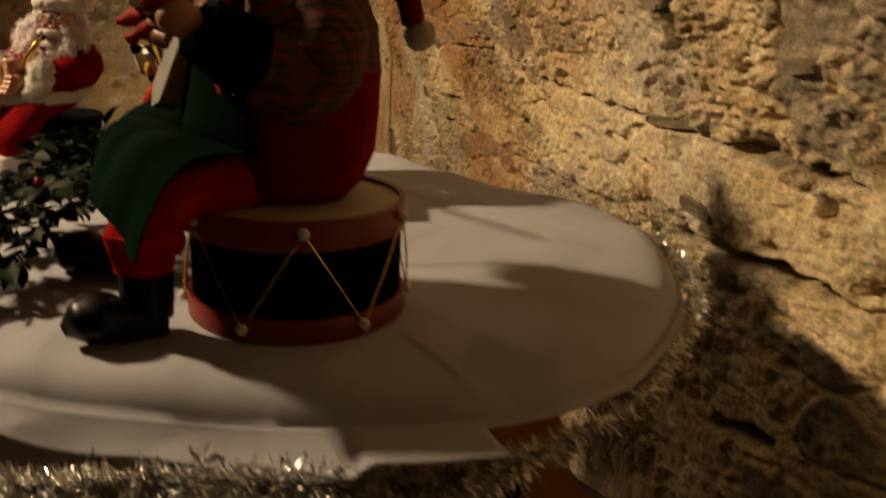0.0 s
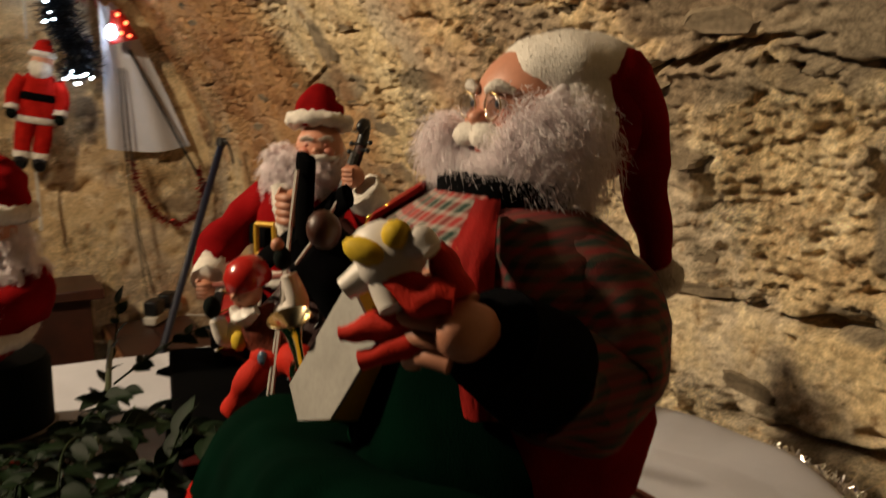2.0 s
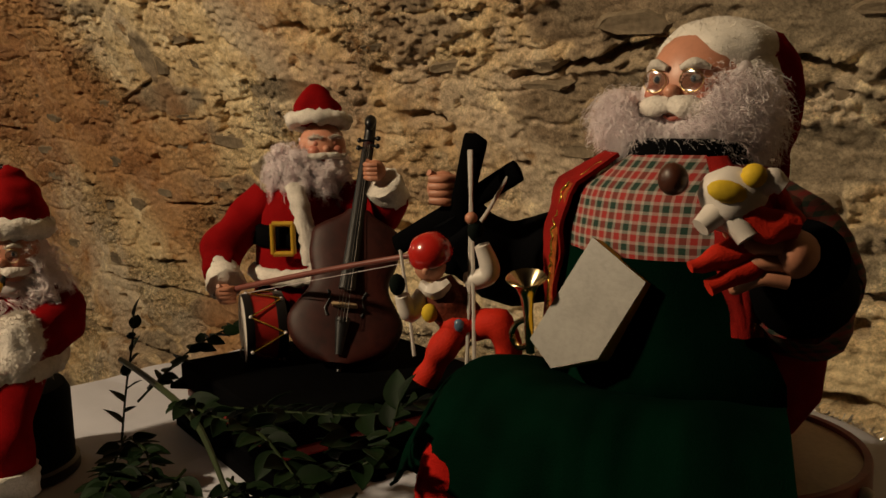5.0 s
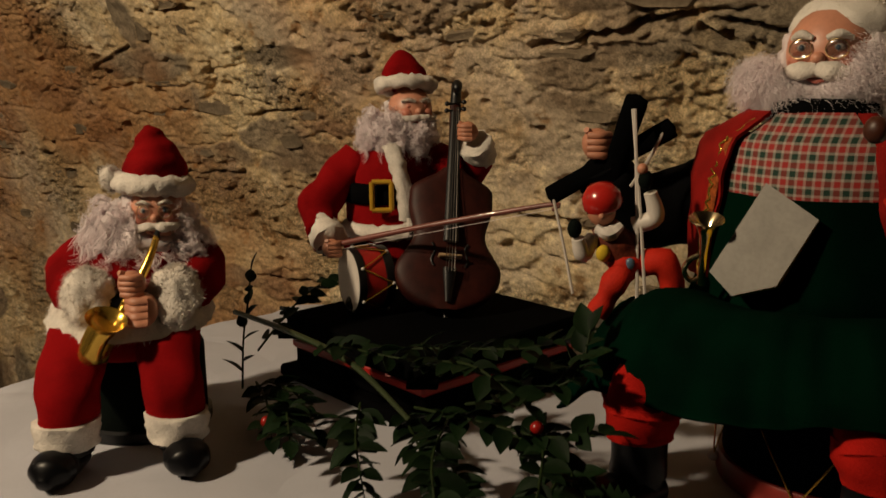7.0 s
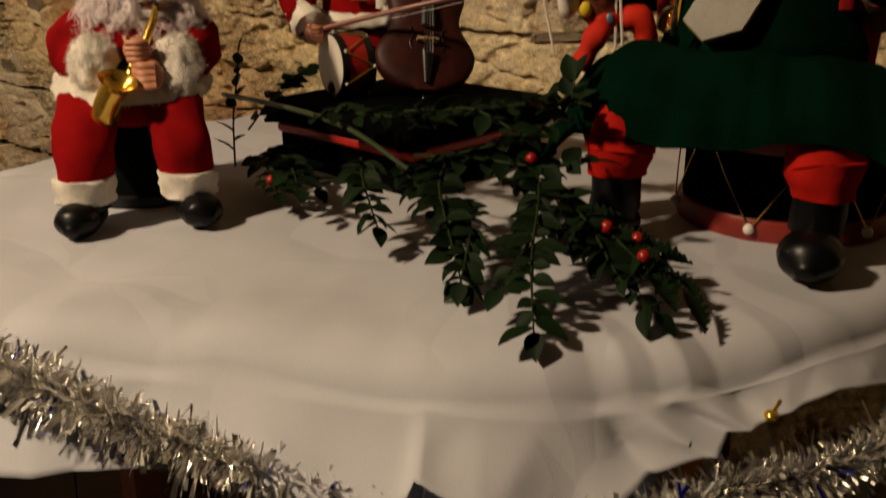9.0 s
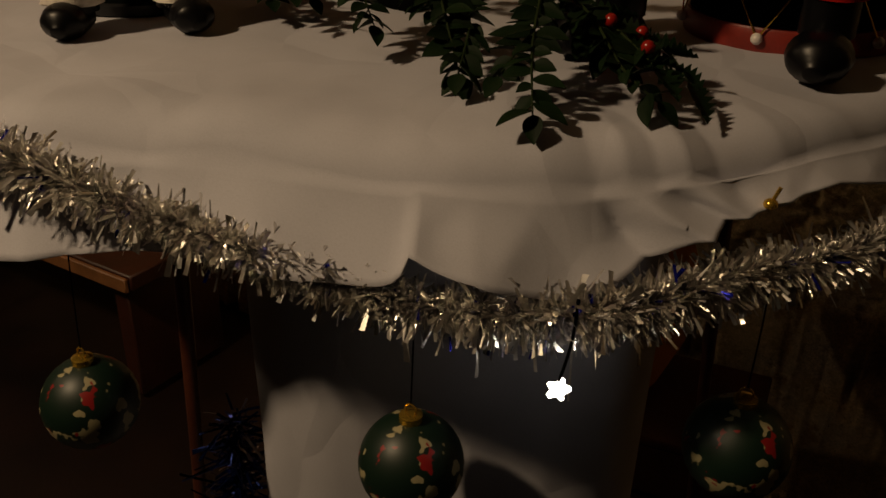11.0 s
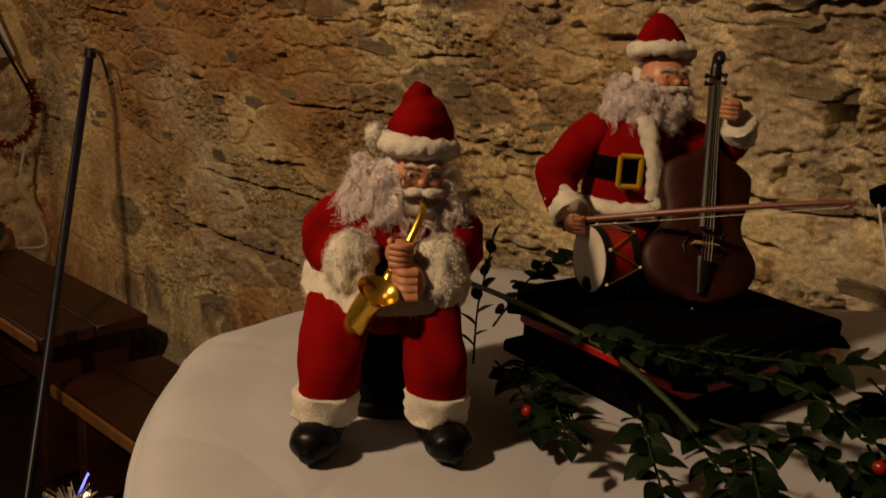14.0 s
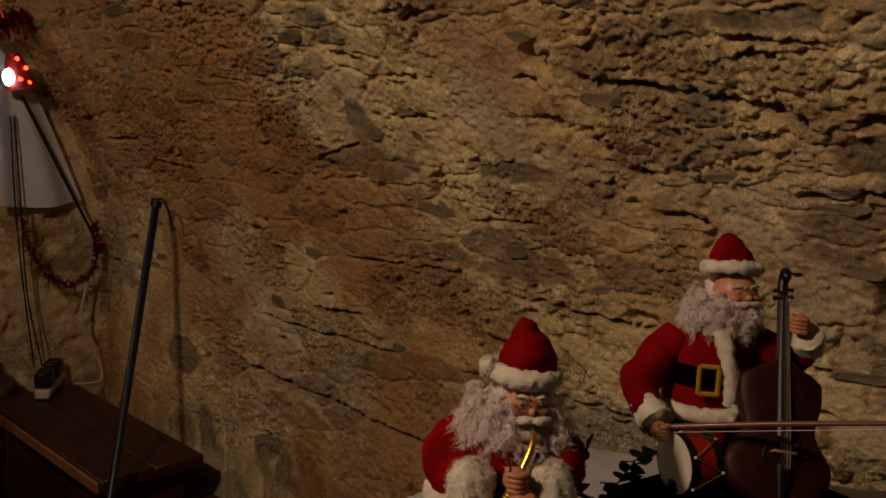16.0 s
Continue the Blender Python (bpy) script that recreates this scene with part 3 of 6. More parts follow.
# pressed creases in the cloth
_nt = CLOTH.node_tree
_bsdf = _nt.nodes["Principled BSDF"]
_from = _bsdf.inputs["Normal"].links[0].from_socket
_tc, _warp, _add, _cell, _bump = (_nt.nodes.new(q) for q in ("ShaderNodeTexCoord", "ShaderNodeTexNoise", "ShaderNodeVectorMath", "ShaderNodeTexVoronoi", "ShaderNodeBump"))
_warp.inputs["Scale"].default_value = 5.0
_add.operation = "MULTIPLY_ADD"
_add.inputs[1].default_value = (0.12, 0.12, 0.12)
_cell.feature = "DISTANCE_TO_EDGE"
_cell.inputs["Scale"].default_value = 6.5
_bump.inputs["Strength"].default_value, _bump.inputs["Distance"].default_value = 0.5, 0.016
_nt.links.new(_tc.outputs["Object"], _warp.inputs["Vector"])
_nt.links.new(_warp.outputs["Color"], _add.inputs[0])
_nt.links.new(_tc.outputs["Object"], _add.inputs[2])
_nt.links.new(_add.outputs["Vector"], _cell.inputs["Vector"])
_nt.links.new(_cell.outputs["Distance"], _bump.inputs["Height"])
_nt.links.new(_from, _bump.inputs["Normal"])
_nt.links.new(_bump.outputs["Normal"], _bsdf.inputs["Normal"])

# sharp folds in the hem: start and end along the rim, width, height
CREASES = ((0.752, 0.770, 0.006, 0.007), (0.800, 0.789, 0.006, -0.007), (0.815, 0.802, 0.008, 0.009), (0.826, 0.836, 0.004, -0.016), (0.834, 0.850, 0.003, 0.020), (0.842, 0.857, 0.0035, -0.018), (0.850, 0.862, 0.0035, 0.018), (0.860, 0.866, 0.004, -0.014),
           (0.882, 0.872, 0.004, 0.008), (0.894, 0.880, 0.004, -0.006), (0.915, 0.90, 0.007, 0.007), (0.945, 0.935, 0.007, -0.006), (0.960, 0.972, 0.006, 0.008), (0.712, 0.722, 0.005, 0.008), (0.735, 0.728, 0.004, -0.008), (0.69, 0.675, 0.006, -0.009), (0.64, 0.655, 0.008, 0.009))


def crease(u, d):
    """How far the folds push the hanging cloth out."""
    return sum(h * math.exp(-abs(u - (a + (b - a) * d)) / (1.4 * w)) for a, b, w, h in CREASES) * (0.35 if d == 0 else float(smooth(0.0, 0.7, d))) * (1 - 0.8 * math.exp(-((u - 0.868) / 0.006) ** 2) * d)


COUNT = 720
grid = []
profile = [(q, 0.0) for q in np.linspace(0.02, 0.925, 26)] + [(0.945, -0.0012), (0.96, -0.0032), (0.974, -0.0068), (0.986, -0.012), (0.995, -0.0185), (1.0, -0.025)]
for q, dz in profile:
    row = []
    for j in range(COUNT):
        e = rim(j / COUNT)
        p = MID + (e - MID) * q
        w = 0.0026 * (noise.noise(Vector((p.x * 9, p.y * 5, 0))) + 0.5 * noise.noise(Vector((p.x * 30, p.y * 16, 3))))
        w += 0.6 * crease(j / COUNT, 0.0) * smooth(0.78, 1.0, q)
        w += 0.009 * max(0.0, q - 0.75) * 4 * (noise.noise(Vector((j / COUNT * 34, q * 3, 7))) - 0.1)
        row.append((p.x, p.y, TOP + dz + w - (0.004 if q > 0.9 else 0.0) * (q - 0.9) * 10))
    grid.append(row)
for d in np.linspace(0.12, 1, 14):
    row = []
    for j in range(COUNT):
        u = j / COUNT
        e = rim(u)
        out = (e - MID).normalized()
        amp = 0.013 * d * min(1.0, hem(u) / 0.08)
        fold = amp * (1.3 * noise.noise(Vector((u * 19, 3.1, 0.5 * d))) + 0.5 * noise.noise(Vector((u * 42, 1.7, 0.3 * d))) + 0.25 * noise.noise(Vector((u * 95, 5.1, 0.2))))
        flare = 0.046 * d ** 1.5 * smooth(0.62, 0.70, u) * (1 - 0.6 * smooth(0.815, 0.872, u) * smooth(1.0, 0.90, u))
        p = e + out * (0.004 + fold + 0.004 * d + flare + crease(u, d) * min(1.0, hem(u) / 0.075))
        row.append((p.x, p.y, TOP - 0.025 - d * (max(hem(u), 0.032) - 0.025)))
    grid.append(row)
k = Kit()
k.sheet(grid, CLOTH, thick=-0.0012, closed=True)
tablecloth = k.make("tablecloth", label="creased white paper-like tablecloth with a scalloped hem", category="tablecloth", smooth=0)
tablecloth.data.shade_smooth()

table = thing("round_table", pose(MID.x, MID.y, FLOOR), "brown wooden round table under a white cloth", "table")
k = Kit()
inside = [[Vector((0, 0, 0)) + (rim(j / 60) - MID) * 0.965 + Vector((0, 0, z - FLOOR)) for j in range(60)] for z in (TOP - 0.040, TOP - 0.016)]
k.rings(inside, WOOD_RED)
k.make("tabletop", table)
for j in range(4):
    a = math.pi / 4 + j * math.pi / 2
    k = Kit()
    k.tube([(0.33 * math.cos(a), 0.33 * math.sin(a), TOP - 0.040 - FLOOR), (0.36 * math.cos(a), 0.36 * math.sin(a), 0.4), (0.4 * math.cos(a), 0.4 * math.sin(a), 0.0)], (0.010, 0.008, 0.007), WOOD_RED, n=10)
    k.make("leg", table)

# the draped stand in front of the legs
k = Kit()
rings = []
for z in np.linspace(FLOOR, TOP - 0.06, 26):
    v = (z - FLOOR) / (TOP - FLOOR)
    ring = []
    for j in range(80):
        a = 2 * math.pi * j / 80
        c, s = math.cos(a), math.sin(a)
        f = 1.0 / max(abs(c) ** 5 + abs(s) ** 5, 1e-6) ** 0.2
        r = (0.160 + 0.014 * v) * f
        r += 0.005 * noise.noise(Vector((c * 4, s * 4, z * 2))) + 0.004 * noise.noise(Vector((c * 9, s * 9, z * 5)))
        x, y = r * c, r * s
        turn = radians(20)
        ring.append((-0.740 + x * math.cos(turn) - y * math.sin(turn), 0.150 + x * math.sin(turn) + y * math.cos(turn), z))
    rings.append(ring)
k.rings(rings, CLOTH)
k.make("draped_stand", label="square stand hidden under hanging white cloth", category="stand")

pin = thing("cloth_pin", Matrix.Translation(rim(0.868) + (rim(0.868) - MID).normalized() * 0.026 + Vector((0, 0, TOP - 0.040))), "small gold pin gathering the cloth", "pin")
k = Kit()
k.ball((0, 0, 0), (0.005, 0.005, 0.004), GOLD, seg=12)
k.make("pin_head", pin)
k = Kit()
k.tube([(0, 0, 0), (0.004, 0.002, 0.012)], 0.0014, GOLD, n=6)
k.make("pin_shaft", pin)

# ---- tinsel, baubles, light ----
SILVER = material("silver_foil", (0.96, 0.93, 0.89), 0.32, metal=1.0, spread=0.1, scale=60, bump=0.0)
# a few blue strips stand in for glints of small blue lights
BLUE_GLINT = material("blue_glint", (0.02, 0.03, 0.6), 0.25, metal=0.9, spread=0.1, scale=60, bump=0.0)
RED_FOIL = material("red_foil", (0.32, 0.025, 0.018), 0.3, metal=0.9, spread=0.1, scale=60, bump=0.0)
GREEN_FOIL = material("black_foil", (0.006, 0.008, 0.012), 0.3, metal=0.4, spread=0.1, scale=60, bump=0.0)
DARK_BLUE_FOIL = material("dark_blue_foil", (0.02, 0.04, 0.2), 0.25, metal=0.9, spread=0.1, scale=60, bump=0.0)


def garland(name, path, reach, per_metre, foils, label, seed, core=0.0015, width=0.0014, thin=None):
    """Foil strips that stand off a cord along path."""
    rng = random.Random(seed)
    pts = [Vector(p) for p in path]
    holder = thing(name, Matrix.Translation(pts[0]), label, "tinsel")
    base = pts[0]
    k = Kit()
    k.tube([p - base for p in pts], core, foils[0], n=5, steps=2)
    k.make("cord", holder)
    k = Kit()
    strips = {m: ([], []) for m in foils}
    for i in range(len(pts) - 1):
        a, b = pts[i] - base, pts[i + 1] - base
        d = (b - a).normalized()
        bulk = thin(i / (len(pts) - 1)) if thin else 1.0
        for _ in range(max(1, int((b - a).length * per_metre * bulk))):
            p = a.lerp(b, rng.random())
            out = Vector((rng.gauss(0, 1), rng.gauss(0, 1), rng.gauss(0, 1) - 0.15))
            out = (out - d * out.dot(d) * 0.75).normalized()
            side = out.cross(Vector((rng.gauss(0, 1), rng.gauss(0, 1), rng.gauss(0, 1)))).normalized() * width * rng.uniform(0.7, 1.4)
            ln = reach * rng.uniform(0.45, 1.15) * (0.45 + 0.55 * bulk)
            bend = Vector((rng.gauss(0, 1), rng.gauss(0, 1), rng.gauss(0, 1) - 0.5)) * ln * 0.3
            m = foils[0] if rng.random() < 0.97 or len(foils) == 1 else foils[rng.randrange(1, len(foils))]
            vs, fs = strips[m]
            n = len(vs)
            mid, tip = p + out * ln * 0.55 + bend * 0.3, p + out * ln + bend
            twist = side.lerp(out.cross(side).normalized() * side.length, rng.uniform(-0.6, 0.6))
            vs += [p - side, p + side, mid + side, mid - side, tip + twist, tip - twist]
            fs += [(n, n + 1, n + 2, n + 3), (n + 3, n + 2, n + 4, n + 5)]
    for m, (vs, fs) in strips.items():
        if fs:
            k.add(vs, fs, m)
    k.make("foil", holder, kind="stuff", smooth=0)
    return holder


def edge_path(u0, u1, n, out, drop):
    path = []
    for i in range(n):
        f = i / (n - 1)
        u = u0 + (u1 - u0) * f
        e = rim(u)
        o = out(f) if callable(out) else out
        path.append(e + (e - MID).normalized() * o + Vector((0, 0, TOP - (drop(f) if callable(drop) else drop))))
    return path


# along the front from the far corner down to the hem, then round to the wall side
def sag(f):
    u = 0.648 + 0.542 * f
    return float(np.interp(u, (0.622, 0.66, 0.70, 0.74, 0.785, 0.83, 0.88, 0.95, 1.0, 1.1, 1.19), (0.004, -0.004, 0.010, 0.052, 0.088, 0.096, 0.078, 0.062, 0.050, 0.036, 0.03))) + 0.005 * math.sin(f * 31)


garland("tinsel_garland", edge_path(0.648, 1.19, 130, lambda f: 0.042 - 0.024 * smooth(0.55, 0.75, f) + 0.005 * math.sin(f * 44), sag), 0.0180, 15000, (SILVER, SILVER, BLUE_GLINT),
        "silver tinsel garland pinned along the cloth's hem", 4, width=0.0011, thin=lambda f: 1.0 - 0.72 * smooth(0.52, 0.75, f) + 0.15 * math.sin(f * 23))

BAUBLE = bpy.data.materials.new("holly_print")
BAUBLE.use_nodes = True
_nt = BAUBLE.node_tree
_b = _nt.nodes["Principled BSDF"]
_tc = _nt.nodes.new("ShaderNodeTexCoord")
_prev = None
for _seed, _lim, _col in ((0.0, 0.0, (0.004, 0.016, 0.009)), (3.0, 0.585, (0.34, 0.3, 0.17)), (9.0, 0.64, (0.25, 0.009, 0.008))):
    if _prev is None:
        _prev = _col
        continue
    _mp, _n, _r, _m = (_nt.nodes.new(q) for q in ("ShaderNodeMapping", "ShaderNodeTexNoise", "ShaderNodeMapRange", "ShaderNodeMix"))
    _mp.inputs["Location"].default_value = (_seed, _seed, _seed)
    _n.inputs["Scale"].default_value, _n.inputs["Detail"].default_value = 62, 2
    _r.inputs["From Min"].default_value, _r.inputs["From Max"].default_value = _lim, _lim + 0.02
    _m.data_type = "RGBA"
    _nt.links.new(_tc.outputs["Object"], _mp.inputs["Vector"])
    _nt.links.new(_mp.outputs["Vector"], _n.inputs["Vector"])
    _nt.links.new(_n.outputs["Fac"], _r.inputs["Value"])
    _nt.links.new(_r.outputs["Result"], _m.inputs["Factor"])
    if isinstance(_prev, tuple):
        _m.inputs["A"].default_value = (*_prev, 1)
    else:
        _nt.links.new(_prev, _m.inputs["A"])
    _m.inputs["B"].default_value = (*_col, 1)
    _prev = _m.outputs["Result"]
_nt.links.new(_prev, _b.inputs["Base Color"])
_b.inputs["Roughness"].default_value = 0.45


def bauble(at, cord):
    ob = thing("bauble", Matrix.Translation(at), "dark green bauble printed with cream and red holly", "bauble", "baubles under the table's edge")
    k = Kit()
    k.ball((0, 0, 0), 0.0385, BAUBLE, seg=32)
    k.make("globe", ob)
    k = Kit()
    k.lathe([(0.0085, 0.0365), (0.0085, 0.0425), (0.0065, 0.0435), (0.001, 0.044)], GOLD, n=14)
    cap = k.make("cap", ob, "gold metal cap")
    k = Kit()
    k.tube([(0.0045 * math.cos(a), 0, 0.0465 + 0.0045 * math.sin(a)) for a in np.linspace(-1.4, 4.8, 12)], 0.0008, GOLD, n=6, steps=2)
    k.make("loop", cap, "gold wire loop")
    k = Kit()
    k.tube([(0, 0, 0.05), (0.001, 0.002, 0.05 + cord * 0.5), (0, 0.006, 0.05 + cord)], 0.0006, BLACK_CLOTH, n=5)
    k.make("thread", ob, "thin dark thread")
    return ob


for at, cord in (((-1.045, -0.178, 0.600), 0.055), ((-0.920, -0.138, 0.556), 0.09), ((-0.655, -0.068, 0.566), 0.10), ((-0.459, 0.060, 0.580), 0.10)):
    bauble(at, cord)

WHITE_GLOW = glow("white_led", (1.0, 0.95, 0.85), 18.0)
star = thing("star_light", pose(-0.548, -0.062, 0.668), "small white glowing star light on a dark cord", "fairy light")
k = Kit()
for j in range(5):
    a = 2 * math.pi * j / 5
    k.tube([(0, 0, 0), (0.008 * math.cos(a) * 0.77, 0.008 * math.cos(a) * 0.6, 0.008 * math.sin(a))], (0.0047, 0.0016), WHITE_GLOW, n=8, steps=3)
k.make("star", star)
k = Kit()
k.tube([(0, 0, 0.006), (0.002, 0.01, 0.03), (0, 0.02, 0.055)], 0.0012, BLACK_CLOTH, n=6)
k.make("cord", star)

# ---- the music dolls ----


def settle(ob, origin):
    """Moves a mesh's origin to its base."""
    ob.data.transform(Matrix.Translation(-Vector(origin)))
    ob.location = origin
    return ob


def woven(name, colours, period, rough=0.85):
    """A check cloth: two sets of stripes crossed."""
    mat = bpy.data.materials.new(name)
    mat.use_nodes = True
    nt = mat.node_tree
    b = nt.nodes["Principled BSDF"]
    tc, sep = nt.nodes.new("ShaderNodeTexCoord"), nt.nodes.new("ShaderNodeSeparateXYZ")
    nt.links.new(tc.outputs["Object"], sep.inputs["Vector"])
    outs = []
    for axis in ("X", "Z"):
        mul, fr, ramp = nt.nodes.new("ShaderNodeMath"), nt.nodes.new("ShaderNodeMath"), nt.nodes.new("ShaderNodeValToRGB")
        mul.operation, fr.operation = "MULTIPLY", "FRACT"
        mul.inputs[1].default_value = 1.0 / period
        ramp.color_ramp.interpolation = "CONSTANT"
        els = ramp.color_ramp.elements
        while len(els) < len(colours):
            els.new(0.5)
        for i, c in enumerate(colours):
            els[i].position, els[i].color = i / len(colours), (*c, 1)
        nt.links.new(sep.outputs[axis], mul.inputs[0])
        nt.links.new(mul.outputs[0], fr.inputs[0])
        nt.links.new(fr.outputs[0], ramp.inputs["Fac"])
        outs.append(ramp.outputs["Color"])
    mix = nt.nodes.new("ShaderNodeMix")
    mix.data_type = "RGBA"
    mix.inputs["Factor"].default_value = 0.5
    nt.links.new(outs[0], mix.inputs["A"])
    nt.links.new(outs[1], mix.inputs["B"])
    nt.links.new(mix.outputs["Result"], b.inputs["Base Color"])
    ns, bp = nt.nodes.new("ShaderNodeTexNoise"), nt.nodes.new("ShaderNodeBump")
    ns.inputs["Scale"].default_value = 900
    bp.inputs["Strength"].default_value, bp.inputs["Distance"].default_value = 0.3, 0.001
    nt.links.new(tc.outputs["Object"], ns.inputs["Vector"])
    nt.links.new(ns.outputs["Fac"], bp.inputs["Height"])
    nt.links.new(bp.outputs["Normal"], b.inputs["Normal"])
    b.inputs["Roughness"].default_value = rough
    return mat


GINGHAM = woven("red_green_gingham", ((0.30, 0.018, 0.015), (0.30, 0.018, 0.015), (0.34, 0.29, 0.25), (0.006, 0.03, 0.018), (0.006, 0.03, 0.018), (0.34, 0.29, 0.25)), 0.0125)
COAT_RED = material("red_velvet", (0.30, 0.009, 0.006), 0.8, spread=0.22, scale=30, bump=0.3, fine=800)
BRAID = material("orange_braid", (0.42, 0.10, 0.02), 0.6, spread=0.3, scale=260, bump=0.5, fine=700)
CAP_FELT = material("cream_felt", (0.80, 0.75, 0.68), 0.9, spread=0.08, scale=40, bump=0.35, fine=900)
PLAID = woven("dark_plaid", ((0.19, 0.011, 0.011), (0.005, 0.022, 0.013), (0.13, 0.008, 0.008), (0.006, 0.010, 0.007), (0.08, 0.045, 0.025)), 0.016)
FACE = material("painted_face", (0.6, 0.27, 0.17), 0.42, spread=0.08, scale=40, bump=0.02)
LIP = material("painted_lip", (0.40, 0.11, 0.08), 0.5, spread=0.08, scale=40, bump=0.02)
PINK = material("painted_cheek", (0.56, 0.2, 0.13), 0.45, spread=0.08, scale=40, bump=0.02)
EYE = material("blue_grey_paint", (0.1, 0.16, 0.24), 0.2, spread=0.05, bump=0.0)
WIRE = material("thin_gold_wire", (0.5, 0.36, 0.16), 0.3, metal=1.0, spread=0.05, bump=0.0)
LENS = bpy.data.materials.new("spectacle_lens")
LENS.use_nodes = True
_nt = LENS.node_tree
_mixer, _clear, _gloss = _nt.nodes.new("ShaderNodeMixShader"), _nt.nodes.new("ShaderNodeBsdfTransparent"), _nt.nodes.new("ShaderNodeBsdfGlossy")
_mixer.inputs["Fac"].default_value, _gloss.inputs["Roughness"].default_value = 0.3, 0.12
_nt.links.new(_clear.outputs[0], _mixer.inputs[1])
_nt.links.new(_gloss.outputs[0], _mixer.inputs[2])
_nt.links.new(_mixer.outputs[0], _nt.nodes["Material Output"].inputs["Surface"])
YELLOW = material("yellow_cloth", (0.7, 0.48, 0.03), 0.6, spread=0.1, bump=0.1)
WHITE_PAINT = material("white_paint", (0.72, 0.66, 0.6), 0.45, spread=0.06, bump=0.02)
GREY_BOARD = material("grey_card", (0.36, 0.34, 0.31), 0.4, spread=0.1, scale=40, bump=0.06)
GREEN_FELT = material("dark_green_felt", (0.0008, 0.0035, 0.002), 0.9, spread=0.2, scale=30, bump=0.3, fine=700)


def beard(k, centre, radii, count, rng, length, width, wave, low=-1.0, high=0.5, free=None, strands=1, spread=0.0, out=0.6):
    """Hair over the front and sides of an ellipsoid; free: a ball (centre, radius) that stays clear."""
    spots = []
    while len(spots) < count:
        d = Vector((rng.gauss(0, 1), rng.gauss(0, 1), rng.gauss(0, 1))).normalized()
        if d.y > 0.5 or not low <= d.z <= high:
            continue
        p = Vector(centre) + Vector((d.x * radii[0], d.y * radii[1], d.z * radii[2])) * rng.uniform(0.6, 0.98)
        if free and (p - Vector(free[0])).length < free[1]:
            continue
        spots.append((p, d * out + Vector((rng.gauss(0, 0.35), rng.gauss(0, 0.35), rng.gauss(-0.55, 0.35)))))
    k.locks(spots, HAIR, rng, length, width, wave, strands, spread)


def head(k, c, r, rng, glasses=True, thick=1.0, brow=0.10, awake=True):
    """A moulded face looking along -y: brow, cheeks, nose, moustache."""
    x, y, z = c
    k.ball(c, (r * 0.92, r * 0.95, r * 1.05), FACE, seg=24)
    k.ball((x, y - r * 0.98, z - r * 0.06), (r * 0.15, r * 0.18, r * 0.13), FACE, seg=12)
    k.tube([(x - r * 0.2, y - r * 0.9, z - r * 0.48), (x, y - r * 0.97, z - r * 0.53), (x + r * 0.2, y - r * 0.9, z - r * 0.48)], (r * 0.03, r * 0.06, r * 0.03), LIP, n=8)
    for s in (-1, 1):
        k.ball((x + s * r * 0.42, y - r * 0.74, z - r * 0.12), (r * 0.26, r * 0.2, r * 0.22), PINK, seg=12)
        k.ball((x + s * r * 0.36, y - r * 0.82, z + r * 0.15), (r * 0.12, r * 0.08, r * 0.09), WHITE_PAINT if awake else PINK, seg=10)
        if awake:
            k.ball((x + s * r * 0.36, y - r * 0.87, z + r * 0.15), (r * 0.06, r * 0.05, r * 0.06), EYE, seg=10)
        k.tube([(x + s * r * 0.14, y - r * 0.93, z + r * 0.34), (x + s * r * 0.38, y - r * 0.9, z + r * 0.42), (x + s * r * 0.6, y - r * 0.74, z + r * 0.34)], (brow * r * 0.6, brow * r, brow * r * 0.5), FUR, n=8)
        k.tube([(x, y - r * 1.02, z - r * 0.28), (x + s * r * 0.3, y - r * 1.02, z - r * 0.33), (x + s * r * 0.58, y - r * 0.88, z - r * 0.36), (x + s * r * 0.82, y - r * 0.66, z - r * 0.26)], (r * 0.10 * thick, r * 0.14 * thick, r * 0.11 * thick, r * 0.03 * thick), FUR, n=10, lump=r * 0.06, freq=120)
        if glasses:
            ring = [(x + s * r * 0.36 + r * 0.23 * math.cos(a), y - r * 1.0 + abs(math.cos(a)) * r * 0.04, z + r * 0.12 + r * 0.2 * math.sin(a)) for a in np.linspace(0, 2 * math.pi, 14)]
            k.tube(ring, r * 0.012, WIRE, n=5, steps=2)
            k.ball((x + s * r * 0.36, y - r * 0.99, z + r * 0.12), (r * 0.22, r * 0.02, r * 0.19), LENS, seg=14)


def fist(k, c, r, away, mat=SKIN):
    """A moulded hand: a palm and four curled fingers, and a thumb."""
    c, away = Vector(c), Vector(away).normalized()
    side = away.cross(Vector((0, 0, 1))).normalized()
    k.ball(c, (r, r * 0.88, r), mat, seg=16, lump=r * 0.08, freq=60)
    for i in range(4):
        p = c + Vector((0, 0, 1)) * r * (0.6 - 0.40 * i) + away * r * 0.32
        k.tube([p - side * r * 0.75, p + away * r * 0.5 - side * r * 0.2, p + away * r * 0.35 + side * r * 0.6], (r * 0.27, r * 0.29, r * 0.22), mat, n=10, steps=4, lump=r * 0.08, freq=90)
    k.tube([c + side * r * 0.3 + Vector((0, 0, r * 0.6)), c + side * r * 0.7 + away * r * 0.5 + Vector((0, 0, r * 0.95))], (r * 0.27, r * 0.2), mat, n=8)


